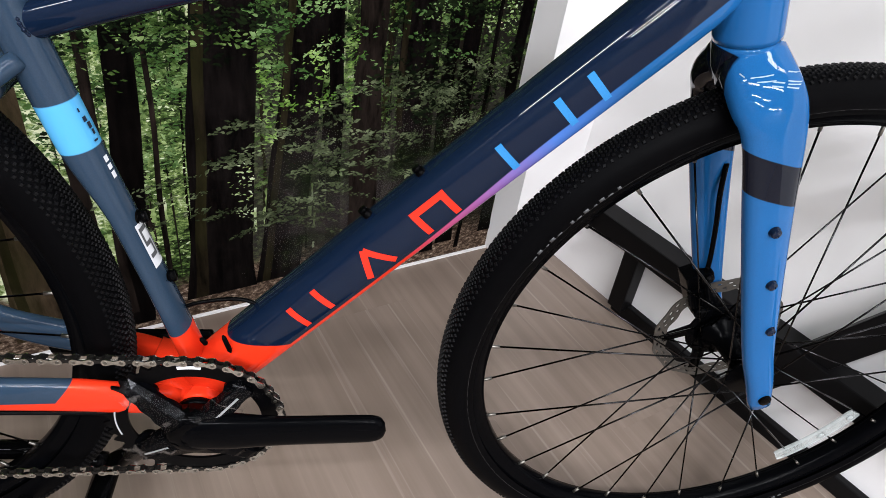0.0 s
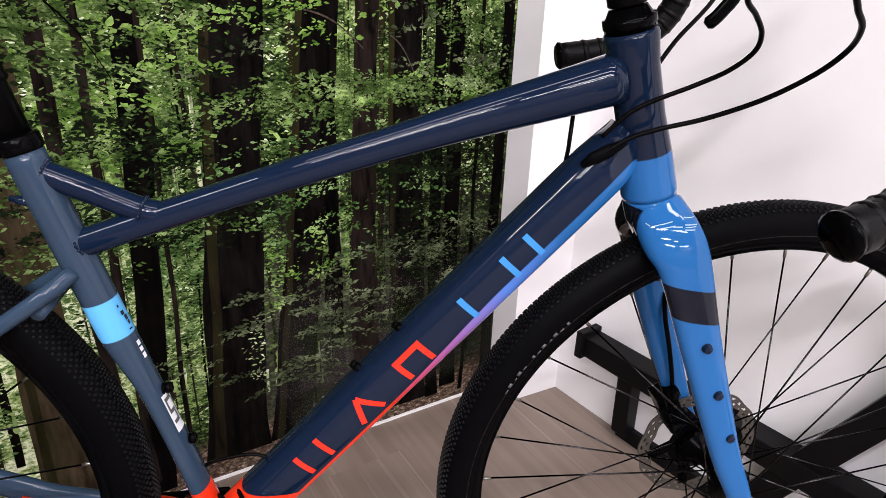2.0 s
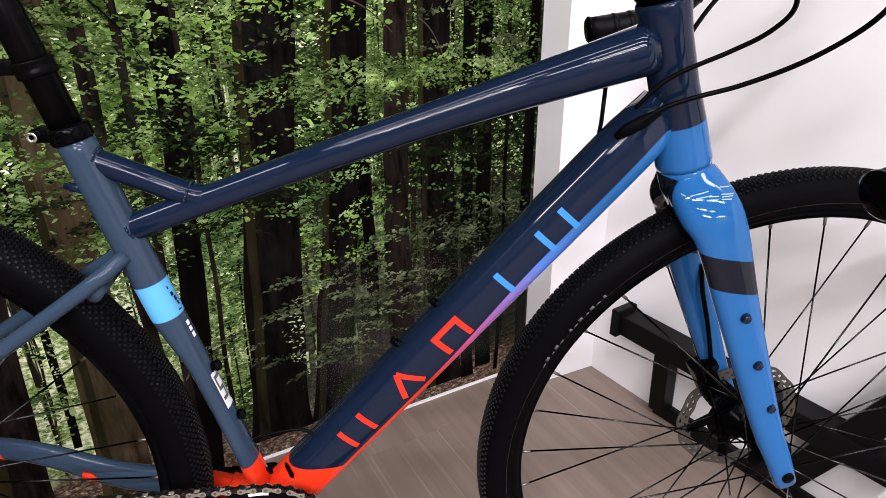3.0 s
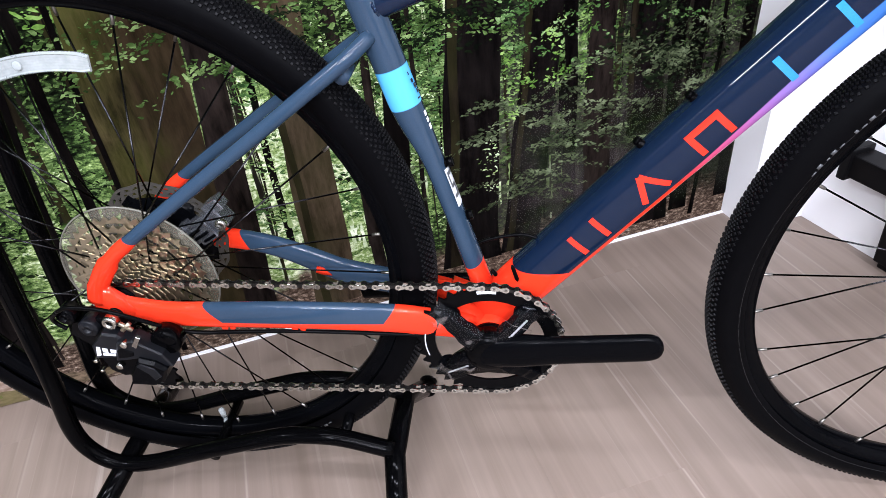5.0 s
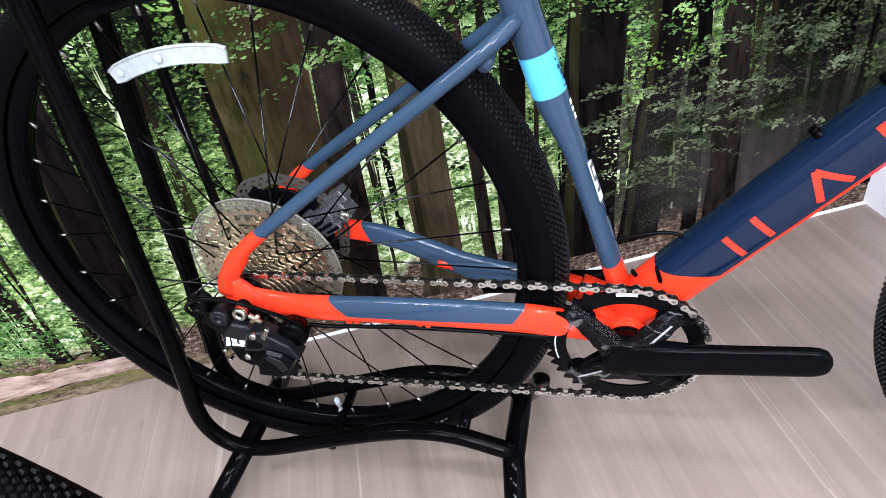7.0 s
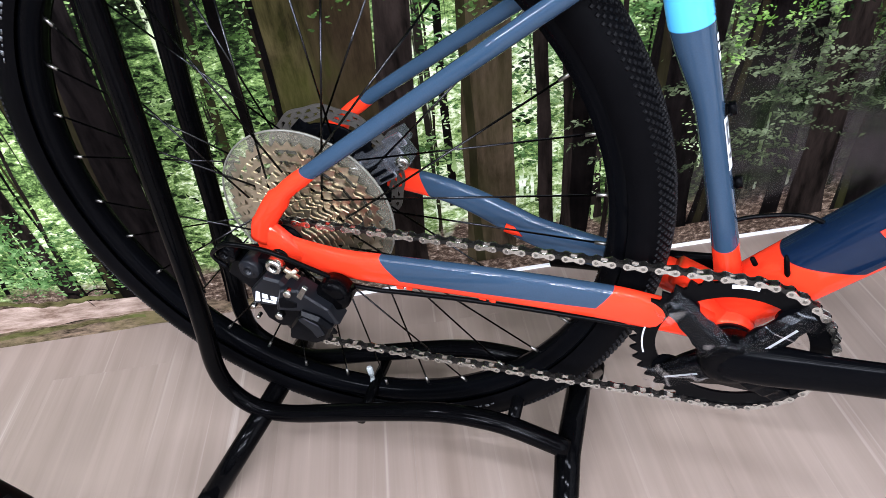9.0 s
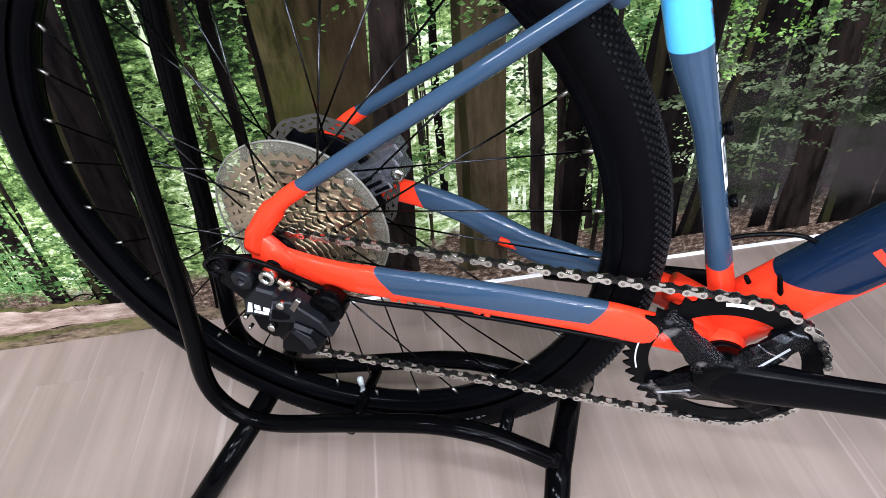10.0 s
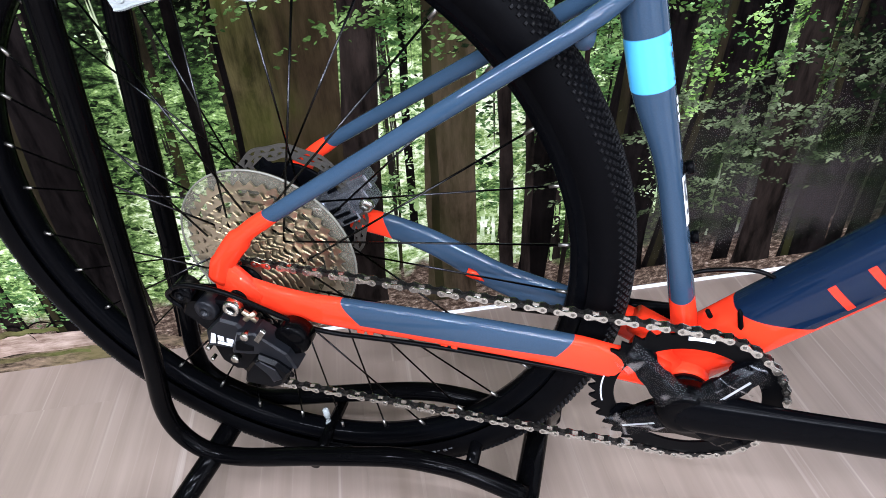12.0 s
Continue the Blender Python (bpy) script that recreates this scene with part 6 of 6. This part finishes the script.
for i, (s0, s1, w0, w1, mt) in enumerate(BIG):
    z0 = 0.012 + 0.05 * rng.random()
    head = s1 + (s1 - s0) / 0.8 * 0.9
    trunk(s0, head, 1.75, z0, w0, w1 * 0.92, mt, 0.0033 + 0.00003 * i)
    if w0 > 0.055 and mt is not M_MOSSY:
        trunk(s0 - w0 * 0.40, head - w1 * 0.37, 1.75, z0, w0 * 0.17, w1 * 0.15, M_EDGE, 0.0033 + 0.00003 * i + 0.00001)


def sprays(name, count, s_rng, z_rng, material, off, size, length, seed, n_leaf, spread=0.010):
    """Flat layers of leaves, each strung along a twig that arches over and droops."""
    r = random.Random(seed)
    V, Fc = [], []
    for _ in range(count):
        s, z = r.uniform(*s_rng), r.uniform(*z_rng)
        d = r.choice((-1, 1))
        L = r.uniform(*length)
        tilt = r.uniform(-0.22, 0.16)
        for k in range(n_leaf):
            t = r.random()
            ps = s + d * L * t + r.gauss(0, 0.004)
            pz = z + L * t * tilt - 0.22 * L * t * t + r.gauss(0, spread)
            if ps > S_END - 0.016 or ps < S_LEFT + 0.05 or pz < 0.03:
                continue
            a = r.gauss(0, 0.34) - 0.14 * d + (math.pi if r.random() < 0.5 else 0)
            l = (0.3 + 0.9 * r.random() ** 1.8) * size
            w = l * r.uniform(0.14, 0.34)
            c, q = math.cos(a), math.sin(a)
            o = off + r.random() * 0.0003
            bend = r.gauss(0, 0.22) * l
            i0 = len(V)
            for x, y in ((0, 0), (0.2, 0.8), (0.45, 1.0), (0.75, 0.6), (1, 0.1), (0.8, -0.5), (0.5, -0.9), (0.2, -0.6)):
                x, y = x * l + r.gauss(0, 0.05) * l, y * w * r.uniform(0.5, 1.3)
                y += bend * (x / l) * (x / l)
                V.append((ps + x * c - y * q, o, pz + x * q + y * c))
            Fc.append(tuple(range(i0, i0 + 8)))
    return mpart(name, V, Fc, material, "printed sprays of beech leaves", True)


# far foliage lies under the stems, near sprays cross over them
FAR_L, NEAR_L = 0.00285, 0.0043
sprays("printed_gap", 470, (-0.45, 0.49), (0.50, 1.2), M_GLINT, FAR_L, 0.0077, (0.02, 0.06), 3, 13, 0.012)
sprays("printed_gap", 140, (-2.4, -0.45), (0.36, 1.2), M_GLINT, FAR_L, 0.0084, (0.02, 0.07), 4, 13, 0.012)
sprays("printed_foliage", 648, (-2.4, 0.48), (0.25, 1.5), M_LEAF, FAR_L, 0.0108, (0.06, 0.2), 11, 48)
sprays("printed_foliage", 405, (-2.4, 0.48), (0.25, 1.5), M_LEAF_DARK, FAR_L + 0.0001, 0.0108, (0.06, 0.2), 31, 32)
sprays("printed_foliage", 202, (-0.45, 0.47), (0.40, 1.0), M_LEAF, FAR_L + 0.0001, 0.0098, (0.06, 0.2), 21, 48)
sprays("printed_foliage", 28, (-0.10, 0.24), (0.16, 0.40), M_LEAF_DIM, NEAR_L + 0.0003, 0.0098, (0.06, 0.16), 12, 56, 0.0030)
sprays("printed_foliage", 14, (0.24, 0.44), (0.30, 0.46), M_LEAF_DIM, NEAR_L + 0.0003, 0.0105, (0.05, 0.12), 22, 60, 0.012)
sprays("printed_foliage", 95, (-0.52, -0.10), (0.50, 1.05), M_LEAF, NEAR_L, 0.0108, (0.06, 0.2), 13, 56, 0.007)
sprays("printed_foliage", 60, (-0.40, -0.06), (0.50, 1.0), M_LEAF_DARK, NEAR_L, 0.0108, (0.06, 0.2), 23, 54, 0.006)
sprays("printed_foliage", 21, (0.0, 0.36), (0.69, 0.745), M_LEAF, NEAR_L, 0.0108, (0.10, 0.2), 14, 94, 0.008)
sprays("printed_foliage", 18, (-0.08, 0.40), (0.66, 0.95), M_LEAF_DIM, NEAR_L, 0.0108, (0.06, 0.16), 24, 54, 0.006)
sprays("printed_foliage", 14, (0.38, 0.47), (0.55, 0.95), M_LEAF, NEAR_L, 0.0084, (0.03, 0.08), 25, 75, 0.012)
sprays("printed_foliage", 200, (-2.4, -0.62), (0.46, 1.0), M_LEAF, FAR_L, 0.0108, (0.05, 0.16), 15, 40)
sprays("printed_foliage", 130, (-2.4, -0.62), (0.16, 0.46), M_LEAF, FAR_L, 0.0108, (0.05, 0.16), 45, 40)
sprays("printed_foliage", 190, (-2.4, -0.62), (0.12, 1.0), M_LEAF_DARK, FAR_L + 0.0001, 0.0125, (0.05, 0.16), 35, 27)
sprays("printed_foliage", 120, (-1.7, -1.03), (0.11, 0.26), M_LEAF_FAR, NEAR_L, 0.0108, (0.05, 0.12), 16, 43)
sprays("printed_gap", 90, (-0.48, -0.02), (0.12, 0.50), M_GLINT, FAR_L + 0.0001, 0.008, (0.02, 0.06), 37, 13, 0.012)
sprays("printed_foliage", 60, (-0.46, -0.08), (0.22, 0.60), M_LEAF_FAR, FAR_L, 0.0108, (0.06, 0.16), 17, 62)
sprays("printed_foliage", 120, (-0.75, -0.02), (0.62, 1.15), M_LEAF_SUN, FAR_L + 0.0002, 0.017, (0.05, 0.14), 41, 34, 0.009)
sprays("printed_foliage", 30, (-0.30, 0.40), (0.70, 1.05), M_LEAF_SUN, NEAR_L, 0.014, (0.05, 0.14), 42, 30, 0.006)
sprays("printed_foliage", 26, (-0.04, 0.30), (0.42, 0.68), M_LEAF_FAR, NEAR_L, 0.0105, (0.06, 0.16), 43, 40, 0.005)
sprays("printed_foliage", 34, (0.25, 0.46), (0.34, 0.64), M_LEAF_DARK, NEAR_L + 0.0002, 0.013, (0.05, 0.14), 44, 46, 0.009)
sprays("printed_foliage", 16, (0.0, 0.26), (0.22, 0.44), M_LEAF_DIM, NEAR_L + 0.0003, 0.011, (0.06, 0.16), 46, 50, 0.0030)
# dusk behind the near sprays hides the feet of the stems on one side
M_DUSK = Nodes("dusk_print")
dv = M_DUSK.coord()
ds, dz = M_DUSK.dot(dv, (1, 0, 0)), M_DUSK.dot(dv, (0, 0, 1))


def dusk_ease(val, a, b):
    nd = M_DUSK.n("ShaderNodeMapRange")
    nd.interpolation_type = "SMOOTHSTEP"
    nd.inputs["From Min"].default_value, nd.inputs["From Max"].default_value = a, b
    M_DUSK.put(val, nd.inputs["Value"])
    return nd.outputs[0]


ragged = M_DUSK.math("MULTIPLY", M_DUSK.math("SUBTRACT", M_DUSK.noise(M_DUSK.scaled(dv, (9, 1, 14)), 1.0, 5, 0.7), 0.5), 0.30)
veil = M_DUSK.math("MULTIPLY", M_DUSK.math("SUBTRACT", 1.0, dusk_ease(M_DUSK.math("ADD", dz, ragged), 0.22, 0.40)), dusk_ease(M_DUSK.math("ADD", ds, ragged), -0.04, 0.10))
foot = dusk_ease(M_DUSK.math("ADD", dz, M_DUSK.math("MULTIPLY", ragged, 0.45)), 0.055, 0.105)
M_DUSK.put(M_DUSK.math("MULTIPLY", M_DUSK.math("MULTIPLY", veil, foot), 0.66), M_DUSK.b.inputs["Alpha"])
dusk_leaf = M_DUSK.noise(M_DUSK.scaled(dv, (70, 1, 120)), 1.0, 5, 0.7, dist=0.6)
dusk_patch = M_DUSK.noise(M_DUSK.scaled(dv, (8, 1, 10)), 1.0, 3)
dusk_c = M_DUSK.mix(M_DUSK.step(dusk_patch, 0.54, 0.10), (0.044, 0.0355, 0.0350), M_DUSK.ramp(dusk_leaf, [(0.36, (0.004, 0.005, 0.003)), (0.52, (0.016, 0.024, 0.010)), (0.66, (0.060, 0.085, 0.034))]))
dusk_c = M_DUSK.mix(M_DUSK.math("MULTIPLY", dusk_ease(ds, 0.27, 0.42), 0.75), dusk_c, M_DUSK.mix(dusk_leaf, (0.001, 0.0012, 0.001), (0.014, 0.018, 0.010)))
M_DUSK = M_DUSK.set(dusk_c, 0.8, 0.0, 0.0, 0.02)
mpart("printed_dusk", [(-0.08, 0.00425, 0.03), (S_END - 0.004, 0.00425, 0.03), (S_END - 0.004, 0.00425, 0.62), (-0.08, 0.00425, 0.62)], [(0, 1, 2, 3)], M_DUSK, "brown dusk between the printed stems")
# upright slits of pale light between the far stems, low down
r2 = random.Random(8)
V, Fc = [], []
for _ in range(70):
    s, z = r2.uniform(-0.72, 0.16), r2.uniform(0.085, 0.24)
    w, h = r2.uniform(0.003, 0.010), r2.uniform(0.010, 0.055)
    i0 = len(V)
    for k in range(8):
        t = k / 7
        V += [(s - w / 2 * r2.uniform(0.3, 1.2), 0.00325, z + h * t), (s + w / 2 * r2.uniform(0.3, 1.2), 0.00325, z + h * t)]
        if k:
            j = i0 + 2 * k
            Fc.append((j - 2, j - 1, j + 1, j))
mpart("printed_gap", V, Fc, M_GLINT, "pale slits of light between far stems", True)


def printed_log(s0, s1, z0, z1, thick, material, off):
    V, Fc = [], []
    n = 40
    for i in range(n + 1):
        t = i / n
        z = lerp(z0, z1, t) + 0.006 * math.sin(t * 9 + s0 * 20) + 0.002 * math.sin(t * 60)
        w = thick * (1 + 0.2 * math.sin(t * 13 + s0)) / 2
        V += [(lerp(s0, s1, t), off, z - w), (lerp(s0, s1, t), off, z + w)]
        if i:
            k = 2 * i
            Fc.append((k - 2, k, k + 1, k - 1))
    mpart("printed_log", V, Fc, material)


# a barkless pale log on mossy litter, with snapped twigs
printed_log(-1.90, -0.925, 0.024, 0.018, 0.052, M_LOG, 0.00510)
printed_log(-1.90, -0.930, 0.098, 0.044, 0.042, M_LOG_PALE, 0.00520)
printed_log(-1.60, -0.960, 0.040, 0.020, 0.009, M_LOG_MOSS, 0.00525)
printed_log(-1.30, -0.990, 0.112, 0.072, 0.010, M_LOG_MOSS, 0.00525)
printed_log(-0.86, -0.70, 0.026, 0.016, 0.020, M_LOG, 0.00512)
trunk(0.186, 0.196, 1.1, 0.03, 0.060, 0.036, M_TRUNK_WARM, 0.00435)
# pale light in the slits between the near stems
for i, (sa, sb, za, zb, cnt) in enumerate(((0.004, 0.034, 0.33, 0.52, 15), (0.094, 0.104, 0.38, 0.52, 12), (0.148, 0.160, 0.36, 0.50, 10), (0.030, 0.150, 0.39, 0.41, 8), (-0.045, -0.018, 0.20, 0.30, 8))):
    sprays("printed_gap", cnt, (sa, sb), (za, zb), M_LEAF_SUN if za > 0.3 else M_GLINT, 0.00465, 0.0085, (0.004, 0.012), 60 + i, 7, 0.007)
# bare twigs across the stems
for s0, z0, s1, z1, w in ((0.24, 0.80, 0.29, 0.73, 0.0035), (0.09, 0.84, 0.19, 0.78, 0.003), (-0.253, 0.849, -0.19, 0.749, 0.0035), (-0.30, 0.90, -0.24, 0.83, 0.003), (-1.060, 0.096, -1.030, 0.062, 0.005), (-1.035, 0.088, -0.985, 0.084, 0.003), (-1.010, 0.080, -0.965, 0.086, 0.003)):
    V = []
    for i in range(9):
        t = i / 8
        x, z = lerp(s0, s1, t), lerp(z0, z1, t) + 0.012 * math.sin(t * math.pi)
        V += [(x, 0.0052, z - w / 2), (x, 0.0052, z + w / 2)]
    mpart("printed_twig", V, [(2 * i, 2 * i + 2, 2 * i + 3, 2 * i + 1) for i in range(8)], M_GREY_TRUNK if s0 > 0 else M_TRUNK)

# the thin white edge strip at the mural's foot
bm = bmesh.new()
prism(bm, [wall_xy(-0.72, 0.008), wall_xy(S_END - 0.001, 0.008), wall_xy(S_END - 0.001, 0.0005), wall_xy(-0.72, 0.0005)], -0.004, 0.0038)
tagged(part("baseboard", bm, M_WALL, smooth=False), "thin white edge strip under the mural", "trim", kind="structure")

# ---- floor planks ----
PW, PL = 0.193, 1.29
bm = bmesh.new()
box(bm, (0.00004, 0.00004, -0.0055), (PL - 0.00004, PW - 0.00004, 0.0), bevel=0.00012)
plank_me = mesh_of("plank", bm, M_PLANK, False)
for row in range(-17, 15):
    shift = (row * 0.43) % PL
    s = row * PW + 0.06
    for col in range(-1, 5):
        off = col * PL - shift + 0.1
        mid = ORIGIN + U * (s + PW / 2) + NRM * (off + PL / 2)
        past = (Vector((mid.x, mid.y)) - CORNER).dot(WN)
        if off < -PL + 0.02 or off > 5.6 or past > 0.30 or s < S_LEFT - 0.1:
            continue
        p = ORIGIN + U * s + NRM * off
        m = Matrix(((NRM.x, U.x, 0, p.x), (NRM.y, U.y, 0, p.y), (0, 0, 1, 0), (0, 0, 0, 1)))
        piece("plank", plank_me, m, floor)
